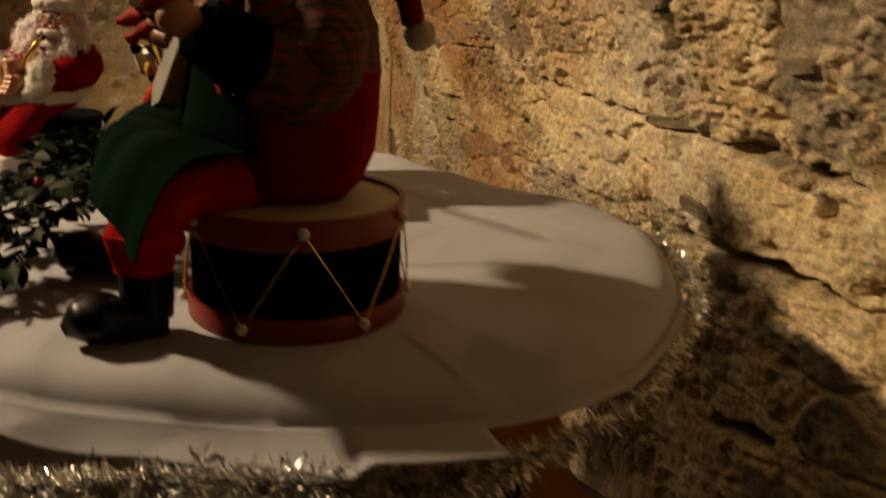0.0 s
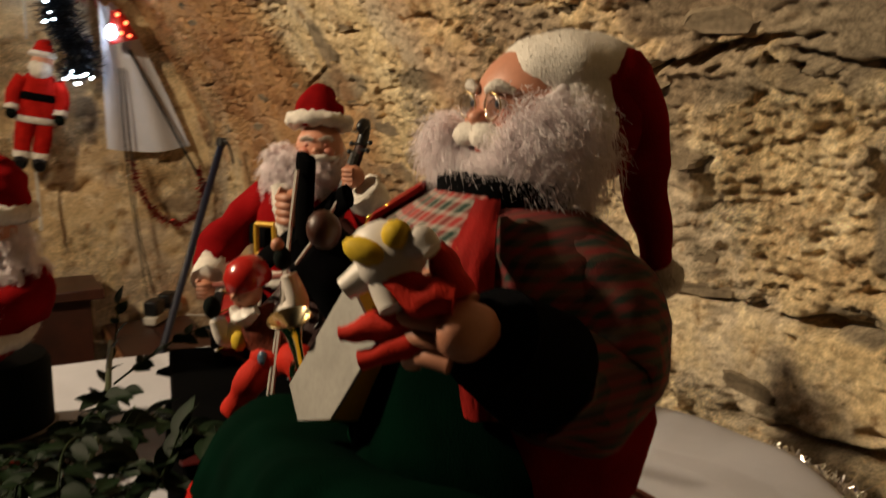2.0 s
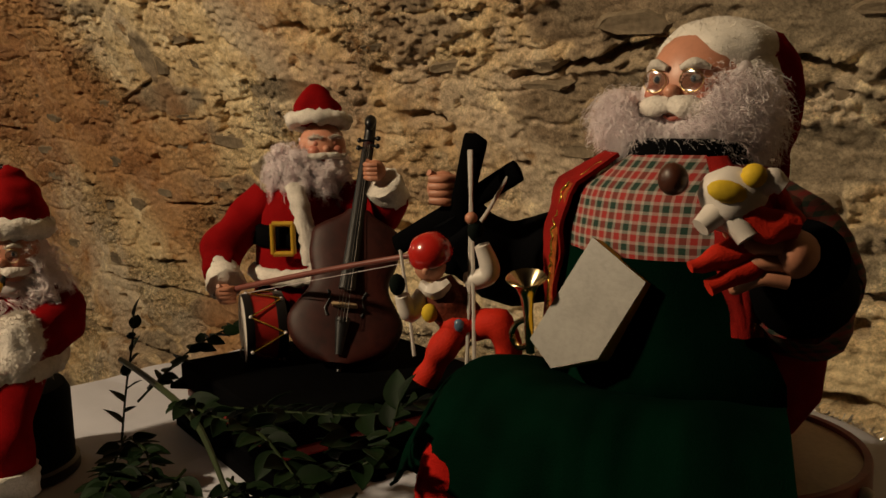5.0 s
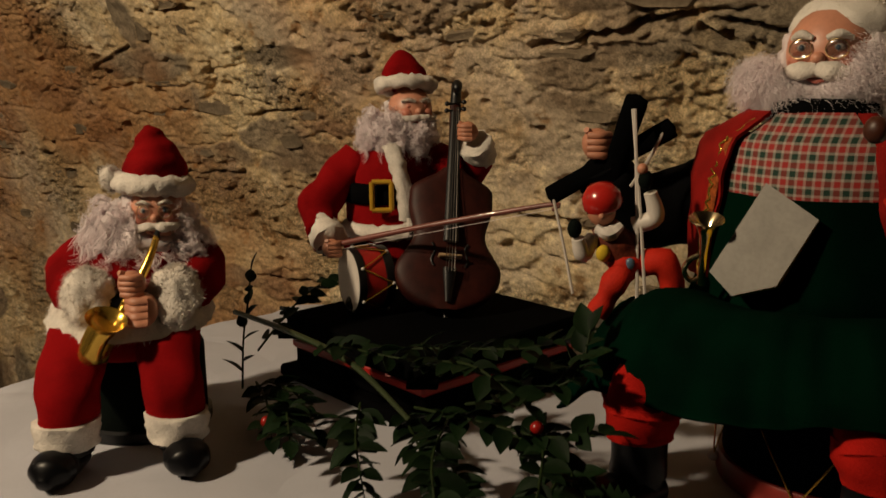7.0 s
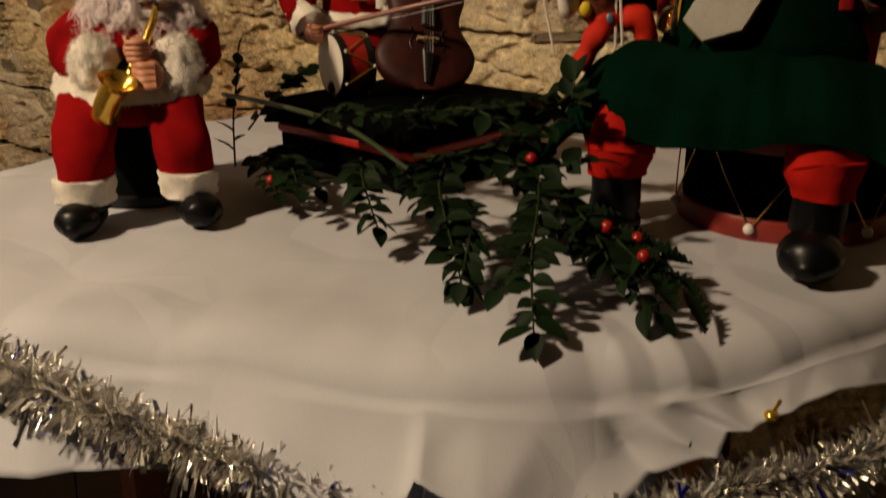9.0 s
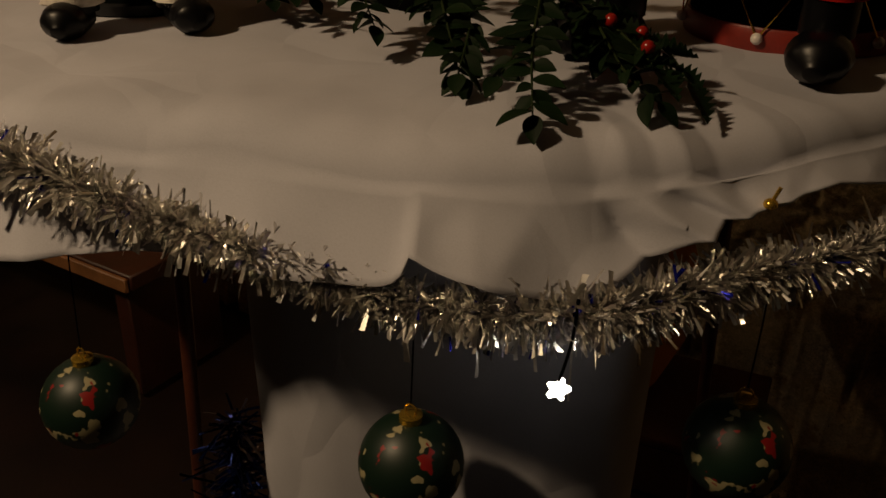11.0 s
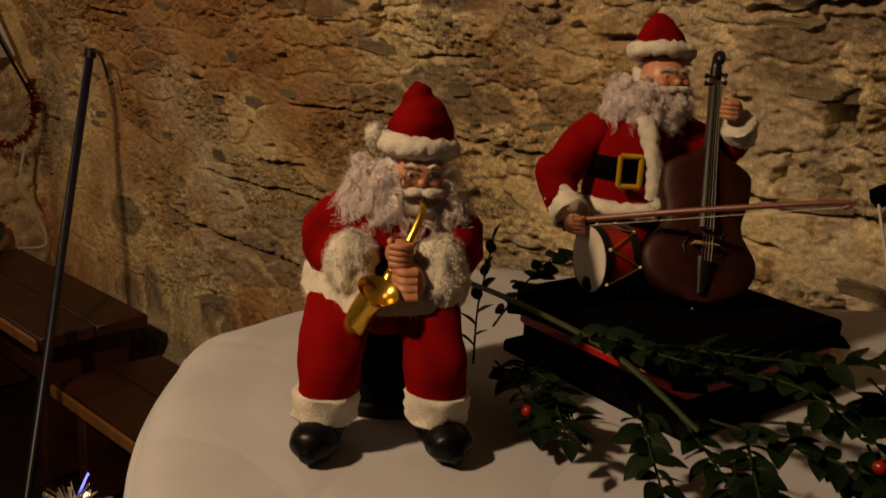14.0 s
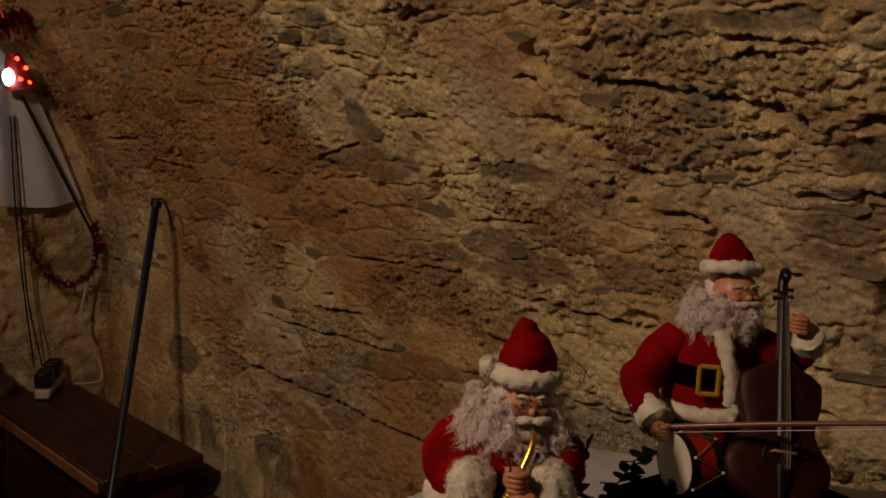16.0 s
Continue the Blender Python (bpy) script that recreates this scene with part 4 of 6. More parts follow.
def shoe(k, heel, toe, r, mat=SHOE):
    """A rounded boot from heel to a bulging toe, with a sole."""
    h, t = Vector(heel), Vector(toe)
    d = (t - h).normalized()
    k.tube([h - d * r * 0.5 + Vector((0, 0, r * 0.6)), h.lerp(t, 0.4) + Vector((0, 0, r * 0.66)), h.lerp(t, 0.75) + Vector((0, 0, r * 0.8)), t + Vector((0, 0, r * 0.74)), t + d * r * 0.6 + Vector((0, 0, r * 0.5))], (r * 0.7, r * 0.82, r * 0.98, r * 0.9, r * 0.3), mat, n=20, flat=0.82)
    k.tube([h + Vector((0, 0, r * 0.7)), h + Vector((0, 0, r * 2.3))], (r * 0.72, r * 0.78), mat, n=16)


# the saxophone player
SAX_AT = pose(-1.08, 0.094, TOP, 0, 0, 49)
rng = random.Random(21)
k = Kit()
for s, x in ((-1, -0.052), (1, 0.040)):
    shoe(k, (x, -0.043, 0), (x + s * 0.010, -0.080, 0), 0.0205)
    k.tube([(x, -0.046, 0.02), (x, -0.046, 0.034)], (0.021, 0.022), SHOE, n=18, lump=0.003, freq=200)
    k.tube([(x, -0.046, 0.027), (x, -0.046, 0.05)], (0.0265, 0.027), FUR, n=24, steps=6, lump=0.004, freq=170)
    k.tube([(x, -0.045, 0.046), (x - s * 0.003, -0.043, 0.075), (x - s * 0.008, -0.03, 0.106), (x - s * 0.012, 0.0, 0.12)], (0.0235, 0.026, 0.029, 0.033), RED_CLOTH, n=22, lump=0.004, freq=45)
k.ball((-0.004, 0.002, 0.118), (0.066, 0.052, 0.035), RED_CLOTH, seg=28)
k.lathe([(0.052, 0.109), (0.070, 0.111), (0.0755, 0.121), (0.070, 0.131), (0.052, 0.135)], FUR, Matrix.Translation((-0.002, -0.010, 0)), n=60, squash=(1, 0.82), lump=0.005, freq=130)
k.lathe([(0.06, 0.128), (0.069, 0.13), (0.069, 0.143), (0.06, 0.146)], BLACK_CLOTH, Matrix.Translation((0, -0.006, 0)), n=36, squash=(1, 0.84))
k.lathe([(0.06, 0.138), (0.066, 0.15), (0.06, 0.172), (0.045, 0.19), (0.02, 0.198)], RED_CLOTH, Matrix.Translation((0.004, 0.006, 0)), n=36, squash=(1, 0.75), lump=0.004, freq=40)
for s, sh, el, wr in ((-1, (-0.034, 0.008, 0.176), (-0.054, -0.006, 0.152), (-0.036, -0.046, 0.146)), (1, (0.044, 0.008, 0.174), (0.062, -0.006, 0.150), (0.043, -0.045, 0.144))):
    k.tube([sh, el, wr], (0.024, 0.025, 0.022), RED_CLOTH, n=20, lump=0.005, freq=50)
    w = Vector(wr)
    k.ball(w + Vector((-s * 0.002, -0.008, 0.0)), (0.0235, 0.021, 0.0255), FUR, seg=36, lump=0.005, freq=110)
fist(k, (0.006, -0.068, 0.157), 0.0125, (-0.2, -1, 0))
fist(k, (0.014, -0.072, 0.136), 0.014, (-0.8, -1, 0))
head(k, (0.026, -0.003, 0.211), 0.031, rng, brow=0.06)
k.ball((0.020, 0.012, 0.204), (0.041, 0.030, 0.036), HAIR, seg=24, lump=0.008, freq=90)
k.ball((0.014, -0.006, 0.184), (0.038, 0.026, 0.020), HAIR, seg=24, lump=0.008, freq=90)
sax_face = ((0.028, -0.038, 0.212), 0.031)
beard(k, (0.016, -0.002, 0.194), (0.047, 0.034, 0.036), 900, rng, 0.020, 0.00034, 0.0036, high=0.75, free=sax_face, strands=13, spread=0.0014)
beard(k, (-0.016, 0.0, 0.196), (0.024, 0.026, 0.034), 420, rng, 0.022, 0.00034, 0.0038, high=0.8, free=sax_face, strands=14, spread=0.0014)
k.tube([(0.022 + 0.035 * math.cos(a), 0.008 + 0.035 * math.sin(a), 0.2375 - 0.003 * math.cos(a)) for a in np.linspace(0, 2 * math.pi, 18)], 0.0098, FUR, n=14, steps=3, lump=0.004, freq=160)
k.tube([(0.023, 0.01, 0.234), (0.025, 0.013, 0.250), (0.025, 0.016, 0.266), (0.022, 0.018, 0.280), (0.019, 0.02, 0.291)], (0.034, 0.0335, 0.028, 0.016, 0.003), RED_CLOTH, n=24, lump=0.005, freq=45)
k.ball((-0.020, 0.0, 0.244), 0.0115, FUR, seg=18, lump=0.004, freq=170)
k.fuzz(15000, 0.0048, FUR, FUR, rng, 0.00025)
posed = []
for x, y, z in k.v:
    up = float(smooth(0.18, 0.205, z))
    posed.append((0.018 + (x - 0.018) * (1 - 0.14 * up), 0.008 + (y - 0.008) * (1 - 0.10 * up) + 0.058 * float(smooth(0.07, 0.15, z)), z))
k.v = posed
sax_doll = k.make("saxophone_doll", smooth=75, label="seated red-suited bearded doll with white fur cuffs", category="doll")
sax_doll.matrix_world = SAX_AT

stool = thing("stool", SAX_AT @ pose(0, 0.062, 0), "low dark green round seat under the doll", "stool")
k = Kit()
k.lathe([(0.058, 0), (0.06, 0.004), (0.06, 0.078), (0.056, 0.086), (0.03, 0.088)], GREEN_FELT, n=36)
k.make("body", stool)
k = Kit()
k.lathe([(0.0605, 0.001), (0.064, 0.003), (0.064, 0.012), (0.0605, 0.014)], BLACK_PLASTIC, n=36, caps=False)
k.make("foot_ring", stool)

sax = thing("saxophone", SAX_AT @ pose(0, 0.056, 0.095), "shiny gold toy saxophone held by the doll", "saxophone")
k = Kit()
k.tube([(0.026, -0.034, 0.098), (0.024, -0.044, 0.09), (0.015, -0.054, 0.07), (-0.004, -0.066, 0.036), (-0.016, -0.073, 0.014), (-0.026, -0.082, 0.002), (-0.03, -0.092, 0.006), (-0.024, -0.096, 0.022), (-0.014, -0.098, 0.036)],
       (0.0028, 0.0034, 0.0042, 0.006, 0.0075, 0.009, 0.0098, 0.0105, 0.0125), GOLD, n=16)
k.make("body", sax)
k = Kit()
k.lathe([(0.0085, 0.0), (0.0125, 0.006), (0.017, 0.012), (0.0175, 0.0125), (0.0165, 0.012), (0.0118, 0.005), (0.006, -0.006)], GOLD, Matrix.Translation((-0.016, -0.097, 0.03)) @ pose(0, 0, 0, 22, 18, 0), n=24, caps=False)
k.make("bell", sax)
k = Kit()
k.tube([(0.027, -0.03, 0.103), (0.026, -0.036, 0.096)], (0.0018, 0.0034), BLACK_PLASTIC, n=10)
k.make("mouthpiece", sax, "black mouthpiece")
for j in range(7):
    k = Kit()
    f = j / 6
    k.ball((0.012 - 0.036 * f, -0.062 - 0.026 * f, 0.066 - 0.058 * f), (0.0042, 0.003, 0.0042), GOLD, seg=10)
    k.make("key", sax)

# the cellist on its box
BOX_AT = pose(-0.975, 0.406, TOP, 0, 0, -11)
box = thing("music_box", BOX_AT, "square black music box with a red band", "music box")
for nm, side, z0, z1, mat in (("base_board", 0.25, 0.0, 0.014, BOX_BLACK), ("body", 0.222, 0.014, 0.036, BOX_BLACK), ("red_band", 0.228, 0.034, 0.046, RED_TRIM), ("lid", 0.236, 0.046, 0.074, BOX_BLACK)):
    k = Kit()
    k.block(Matrix.Translation((0, 0, (z0 + z1) / 2)), (side, side, z1 - z0), mat, 0.003)
    k.make(nm, box)
for j in range(4):
    k = Kit()
    a = radians(45 + 90 * j)
    k.block(pose(0.158 * math.cos(a), 0.158 * math.sin(a), 0.05, 0, 0, 45 + 90 * j), (0.03, 0.03, 0.005), BOX_BLACK, 0.001)
    k.make("corner_tab", box)

CEL_AT = pose(-1.07, 0.452, TOP + 0.074, 0, 0, 40)
k = Kit()
for s in (-1, 1):
    k.tube([(s * 0.026, 0.0, 0.05), (s * 0.034, -0.04, 0.048), (s * 0.036, -0.062, 0.022)], (0.026, 0.024, 0.018), BLACK_CLOTH, n=16)
    shoe(k, (s * 0.036, -0.062, 0), (s * 0.042, -0.09, 0), 0.0145)
k.lathe([(0.05, 0.03), (0.056, 0.06), (0.055, 0.09), (0.052, 0.12), (0.05, 0.15), (0.04, 0.172), (0.018, 0.186)], RED_CLOTH, n=36, squash=(1.05, 0.82), lump=0.005, freq=38)
k.tube([(-0.055, -0.012, 0.085), (-0.035, -0.041, 0.083), (0, -0.051, 0.083), (0.018, -0.05, 0.086), (0.022, -0.049, 0.1)], 0.0092, FUR, n=14, lump=0.004, freq=150)
k.tube([(0.016, -0.048, 0.098), (0.014, -0.05, 0.13), (0.006, -0.046, 0.16), (0.0, -0.038, 0.182)], (0.0085, 0.009, 0.0095, 0.01), FUR, n=14, lump=0.004, freq=150)
k.lathe([(0.0535, 0.114), (0.0575, 0.116), (0.057, 0.136), (0.053, 0.138)], BLACK_CLOTH, n=36, squash=(1.03, 0.83))
bk = [(-0.011, 0.110), (0.011, 0.110), (0.011, 0.142), (-0.011, 0.142), (-0.011, 0.110)]
for (x0, z0), (x1, z1) in zip(bk[:-1], bk[1:]):
    k.tube([(x0 - 0.012, -0.0525, z0), (x1 - 0.012, -0.0525, z1)], 0.003, BUCKLE, n=8)
k.tube([(-0.040, 0.004, 0.162), (-0.066, -0.010, 0.138), (-0.086, -0.03, 0.108), (-0.078, -0.06, 0.088)], (0.022, 0.023, 0.022, 0.018), RED_CLOTH, n=20, lump=0.006, freq=45)
k.tube([(-0.080, -0.052, 0.093), (-0.070, -0.073, 0.08)], (0.0185, 0.02), FUR, n=20, lump=0.005, freq=140)
fist(k, (-0.068, -0.083, 0.073), 0.011, (0.4, -1, 0))
k.tube([(0.042, 0.006, 0.162), (0.078, 0.0, 0.148), (0.096, -0.016, 0.156), (0.092, -0.032, 0.176)], (0.022, 0.024, 0.022, 0.019), RED_CLOTH, n=20, lump=0.006, freq=45)
k.tube([(0.103, -0.022, 0.164), (0.094, -0.038, 0.184)], (0.0195, 0.021), FUR, n=20, lump=0.005, freq=140)
fist(k, (0.087, -0.041, 0.196), 0.0115, (-0.7, -0.7, 0))
first = len(k.v)
head(k, (0.020, 0.004, 0.217), 0.0285, rng, glasses=False, brow=0.05, awake=False)
k.turn(first, (0.018, 0.012, 0.216), 20, -6)
k.ball((0.014, 0.030, 0.210), (0.025, 0.020, 0.028), HAIR, seg=20, lump=0.006, freq=90)
k.ball((0.008, -0.004, 0.192), (0.034, 0.024, 0.024), HAIR, seg=22, lump=0.008, freq=90)
beard(k, (0.006, -0.002, 0.196), (0.041, 0.031, 0.037), 950, rng, 0.016, 0.00032, 0.0034, high=0.75, free=((0.024, -0.028, 0.225), 0.022), strands=13, spread=0.0012)
k.tube([(0.018 + 0.0295 * math.cos(a), 0.013 + 0.028 * math.sin(a), 0.2475 - 0.006 * math.sin(a)) for a in np.linspace(0, 2 * math.pi, 18)], 0.0078, FUR, n=14, steps=3, lump=0.004, freq=160)
k.tube([(0.017, 0.014, 0.246), (0.016, 0.019, 0.260), (0.016, 0.025, 0.272), (0.022, 0.035, 0.276)], (0.0285, 0.0265, 0.018, 0.006), RED_CLOTH, n=24, lump=0.005, freq=45)
k.fuzz(13000, 0.0044, FUR, FUR, rng, 0.00025)
cel_doll = k.make("cellist_doll", smooth=75, label="red-coated bearded doll with a gold-buckled black belt", category="doll")
cel_doll.matrix_world = CEL_AT

BOW_STEEL = material("dull_string_steel", (0.12, 0.11, 0.1), 0.5, metal=1.0, spread=0.1, bump=0.0)
CELLO_WOOD = material("dark_varnished_wood", (0.04, 0.0075, 0.005), 0.5, spread=0.25, scale=30, bump=0.04, fine=120)
CELLO_WOOD.node_tree.nodes["Principled BSDF"].inputs["Specular IOR Level"].default_value = 0.2
c_low, c_top = Vector((-0.952, 0.398, TOP + 0.080)), Vector((-1.018, 0.510, 1.118))
up = (c_top - c_low).normalized()
face = Vector((0.66, -0.75, 0.0))
face = (face - up * face.dot(up)).normalized()
right = (-face).cross(up).normalized()
cello = thing("cello", Matrix((right, -face, up)).transposed().to_4x4(), "dark varnished toy cello leaning on the doll", "cello")
cello.matrix_world.translation = c_low


def bout(z):
    """Half width of the body at height z."""
    t = z / 0.165
    if t < 0.38:
        return 0.054 * math.sqrt(max(0.0, 1 - ((0.27 - t) / 0.275) ** 2)) if t < 0.27 else 0.054 - 0.016 * smooth(0.27, 0.5, t)
    return 0.0365 + 0.0065 * smooth(0.52, 0.74, t) - (0.043 - 0.012) * smooth(0.82, 1.0, t) ** 1.6 if t > 0.52 else 0.054 - 0.0175 * smooth(0.27, 0.52, t)


k = Kit()
rings = []
for z in np.linspace(0.0006, 0.1644, 36):
    w = max(0.004, 1.1 * float(bout(z)))
    ring = []
    for j in range(28):
        a = 2 * math.pi * j / 28
        c, s = math.cos(a), math.sin(a)
        ring.append((w * math.copysign(abs(c) ** 0.55, c), 0.013 * math.copysign(abs(s) ** 0.45, s) + (0.003 if s < 0 else -0.003) * (-1) * (1 - abs(c)), z))
    rings.append(ring)
k.rings(rings, CELLO_WOOD)
k.make("body", cello)
for nm, mat, parts in (
    ("neck", CELLO_WOOD, [((0, -0.006, 0.15), (0, -0.004, 0.2), (0, -0.002, 0.25))]),
    ("fingerboard", BLACK_PLASTIC, [((0, -0.022, 0.075), (0, -0.016, 0.14), (0, -0.01, 0.235))]),
    ("tailpiece", BLACK_PLASTIC, [((0, -0.019, 0.008), (0, -0.022, 0.045))]),
    ("end_pin", BLACK_PLASTIC, [((0, 0, 0.004), (0, 0, -0.006))]),
):
    k = Kit()
    for p in parts:
        k.tube(p, {"neck": (0.008, 0.006, 0.0065), "fingerboard": (0.0085, 0.0075, 0.0055), "tailpiece": (0.0035, 0.0075), "end_pin": 0.003}[nm], mat, n=12, flat=0.5 if nm != "end_pin" else 1.0, up=(0, 1, 0))
    made = k.make(nm, cello)
    neck = made if nm == "neck" else neck
k = Kit()
k.tube([(0, -0.002, 0.248), (0, -0.003, 0.262), (0, -0.009, 0.27), (0, -0.014, 0.264), (0, -0.01, 0.259)], (0.0065, 0.006, 0.0065, 0.0055, 0.003), BLACK_PLASTIC, n=12)
k.make("scroll", neck, "black carved scroll")
for j, (s, z) in enumerate(((1, 0.252), (1, 0.243), (-1, 0.248), (-1, 0.239))):
    k = Kit()
    k.tube([(0, -0.004, z), (s * 0.008, -0.004, z)], (0.0016, 0.0018), BLACK_PLASTIC, n=8)
    k.ball((s * 0.010, -0.004, z), (0.003, 0.0022, 0.003), BLACK_PLASTIC, seg=10)
    k.make("peg", neck, "black tuning peg")
k = Kit()
k.block(pose(0, -0.0215, 0.058), (0.026, 0.012, 0.003), material("pale_maple", (0.45, 0.3, 0.16), 0.5, bump=0.05), 0.001)
k.make("bridge", cello)
for j in range(4):
    k = Kit()
    x = (j - 1.5) * 0.0032
    k.tube([(x * 0.8, -0.025, 0.042), (x, -0.0285, 0.058), (x * 0.6, -0.013, 0.24)], 0.00035, BOW_STEEL, n=4, steps=3)
    k.make("string", cello)
for s in (-1, 1):
    k = Kit()
    k.tube([(s * 0.017, -0.0166, 0.048), (s * 0.02, -0.0166, 0.055), (s * 0.0165, -0.0166, 0.066), (s * 0.02, -0.0166, 0.074)], (0.0014, 0.001, 0.001, 0.0014), BLACK_PLASTIC, n=6, flat=0.4, up=(0, 1, 0))
    k.make("sound_hole", cello)

b0, b1 = Vector((-1.093, 0.343, 0.944)), Vector((-0.828, 0.412, 1.008))
bow = thing("cello_bow", Matrix.Translation(b0), "thin red-brown cello bow with pale hair", "bow")
k = Kit()
BOW_WOOD = material("bow_wood", (0.2, 0.06, 0.045), 0.35, spread=0.15, bump=0.03, coat=0.3)
d = b1 - b0
k.tube([(0, 0, 0), d * 0.5 + Vector((0, 0, 0.002)), d * 0.985, d + Vector((0, 0, -0.006))], (0.0034, 0.0031, 0.0026, 0.002), BOW_WOOD, n=10)
k.make("stick", bow)
k = Kit()
k.tube([d * 0.06 + Vector((0, 0, -0.006)), d * 0.5 + Vector((0, 0, -0.0055)), d + Vector((0, 0, -0.005))], 0.0010, HAIR, n=6, flat=0.3)
k.make("hair", bow)
k = Kit()
k.tube([d * 0.05 + Vector((0, 0, -0.003)), d * 0.05 + Vector((0, 0, -0.010))], 0.0034, BLACK_PLASTIC, n=8)
k.make("frog", bow)


def toy_drum(m, r, h, shell, rims, head_mat, pegs, label, bead=0.0052, cord=0.0008):
    """A toy side drum standing on m: shell, skins, two rims, beads and a zigzag cord."""
    ob = thing("toy_drum", m, label, "drum", "toy drums")
    k = Kit()
    k.lathe([(r * 0.955, h * 0.06), (r * 0.955, h * 0.94)], shell, n=48)
    k.make("shell", ob)
    rings_of = []
    for nm, z0, z1 in (("lower_rim", 0.0, 0.2), ("upper_rim", 0.76, 1.0)):
        k = Kit()
        a, b = z0 * h, z1 * h
        k.lathe([(r * 0.95, a), (r * 0.995, a), (r * 1.0, a + 0.002), (r * 1.0, b - 0.002), (r * 0.99, b), (r * 0.94, b), (r * 0.94, b - 0.006)], rims, n=56, caps=False)
        rings_of.append(k.make(nm, ob))
    for z in (h * 0.965, h * 0.03):
        k = Kit()
        k.lathe([(r * 0.945, z - 0.0015), (r * 0.945, z), (0.004, z + 0.0006)], head_mat, n=48)
        k.make("drum_skin", ob)
    for j in range(pegs):
        a0 = 2 * math.pi * j / pegs
        a1 = a0 + math.pi / pegs
        lo = Vector((r * 1.03 * math.cos(a0), r * 1.03 * math.sin(a0), h * 0.12))
        hi = Vector((r * 1.03 * math.cos(a1), r * 1.03 * math.sin(a1), h * 0.92))
        nx = Vector((r * 1.03 * math.cos(a0 + 2 * math.pi / pegs), r * 1.03 * math.sin(a0 + 2 * math.pi / pegs), h * 0.12))
        for p, ring in zip((lo, hi), rings_of):
            k = Kit()
            k.ball(p, bead, PEARL, seg=12)
            k.make("bead", ring, "white round bead")
        for p, q in ((lo, hi), (hi, nx)):
            k = Kit()
            mid = p.lerp(q, 0.5)
            mid = mid * (r * 1.012 / math.hypot(mid.x, mid.y)) if math.hypot(mid.x, mid.y) < r * 1.012 else mid
            mid.z = (p.z + q.z) / 2
            k.tube([p, mid, q], cord, GOLD, n=6, steps=4)
            k.make("cord", ob)
    return ob


m = pose(-1.043, 0.368, TOP + 0.074 + 0.038) @ pose(0, 0, 0, 0, 0, 63) @ pose(0, 0, 0, 0, 90, 0)
toy_drum(m @ pose(0, 0, -0.018), 0.036, 0.042, RED_TRIM, BLACK_PLASTIC, WHITE_PAINT, 6, "small red toy drum lying on its side", 0.002, 0.0008)

# the puppeteer on the big drum
toy_drum(pose(-0.544, 0.404, TOP, 0, 0, -33), 0.098, 0.105, DRUM_BLUE, DRUM_RED, DRUM_HEAD, 6, "dark blue toy drum with red rims and gold cords")
rng = random.Random(33)
k = Kit()
for hip, knee, ankle, toe in (((-0.535, 0.36, 0.926), (-0.500, 0.292, 0.910), (-0.490, 0.275, 0.880), (-0.484, 0.226, TOP)), ((-0.61, 0.35, 0.926), (-0.652, 0.268, 0.912), (-0.655, 0.254, 0.880), (-0.672, 0.194, TOP))):
    k.tube([hip, knee, ankle], (0.028, 0.027, 0.031), BRIGHT_RED, n=22, lump=0.006, freq=40)
    a = Vector(ankle)
    k.tube([a + Vector((0, 0, 0.012)), a + Vector((0, 0, -0.02))], (0.031, 0.024), BRIGHT_RED, n=22, lump=0.005, freq=60)
    shoe(k, (ankle[0], ankle[1] + 0.002, TOP), toe, 0.0262)
    k.tube([(ankle[0], ankle[1], TOP + 0.03), (ankle[0], ankle[1], TOP + 0.072)], (0.022, 0.021), SHOE, n=18, lump=0.002, freq=60)
k.lathe([(0.056, 0.904), (0.069, 0.918), (0.080, 0.942), (0.086, 0.98), (0.086, 1.015)], RED_CLOTH, Matrix.Translation((-0.568, 0.406, 0)), n=56, squash=(1.05, 0.88), lump=0.009, freq=26)
k.lathe([(0.085, 1.005), (0.086, 1.015), (0.081, 1.05), (0.070, 1.078), (0.045, 1.096), (0.02, 1.102)], PLAID, Matrix.Translation((-0.568, 0.406, 0)), n=56, squash=(1.05, 0.88), lump=0.009, freq=26)
# bib, coat fronts with braid, and collar


def chest(a, z, off):
    """A point off the doll's chest, a round from its front."""
    r = 0.0875 + off
    if z > 1.055:
        r -= (z - 1.055) * 0.28 + max(0.0, z - 1.084) * 1.35
    return (-0.572 + r * 1.06 * math.sin(a), 0.406 - r * 0.93 * math.cos(a), z)


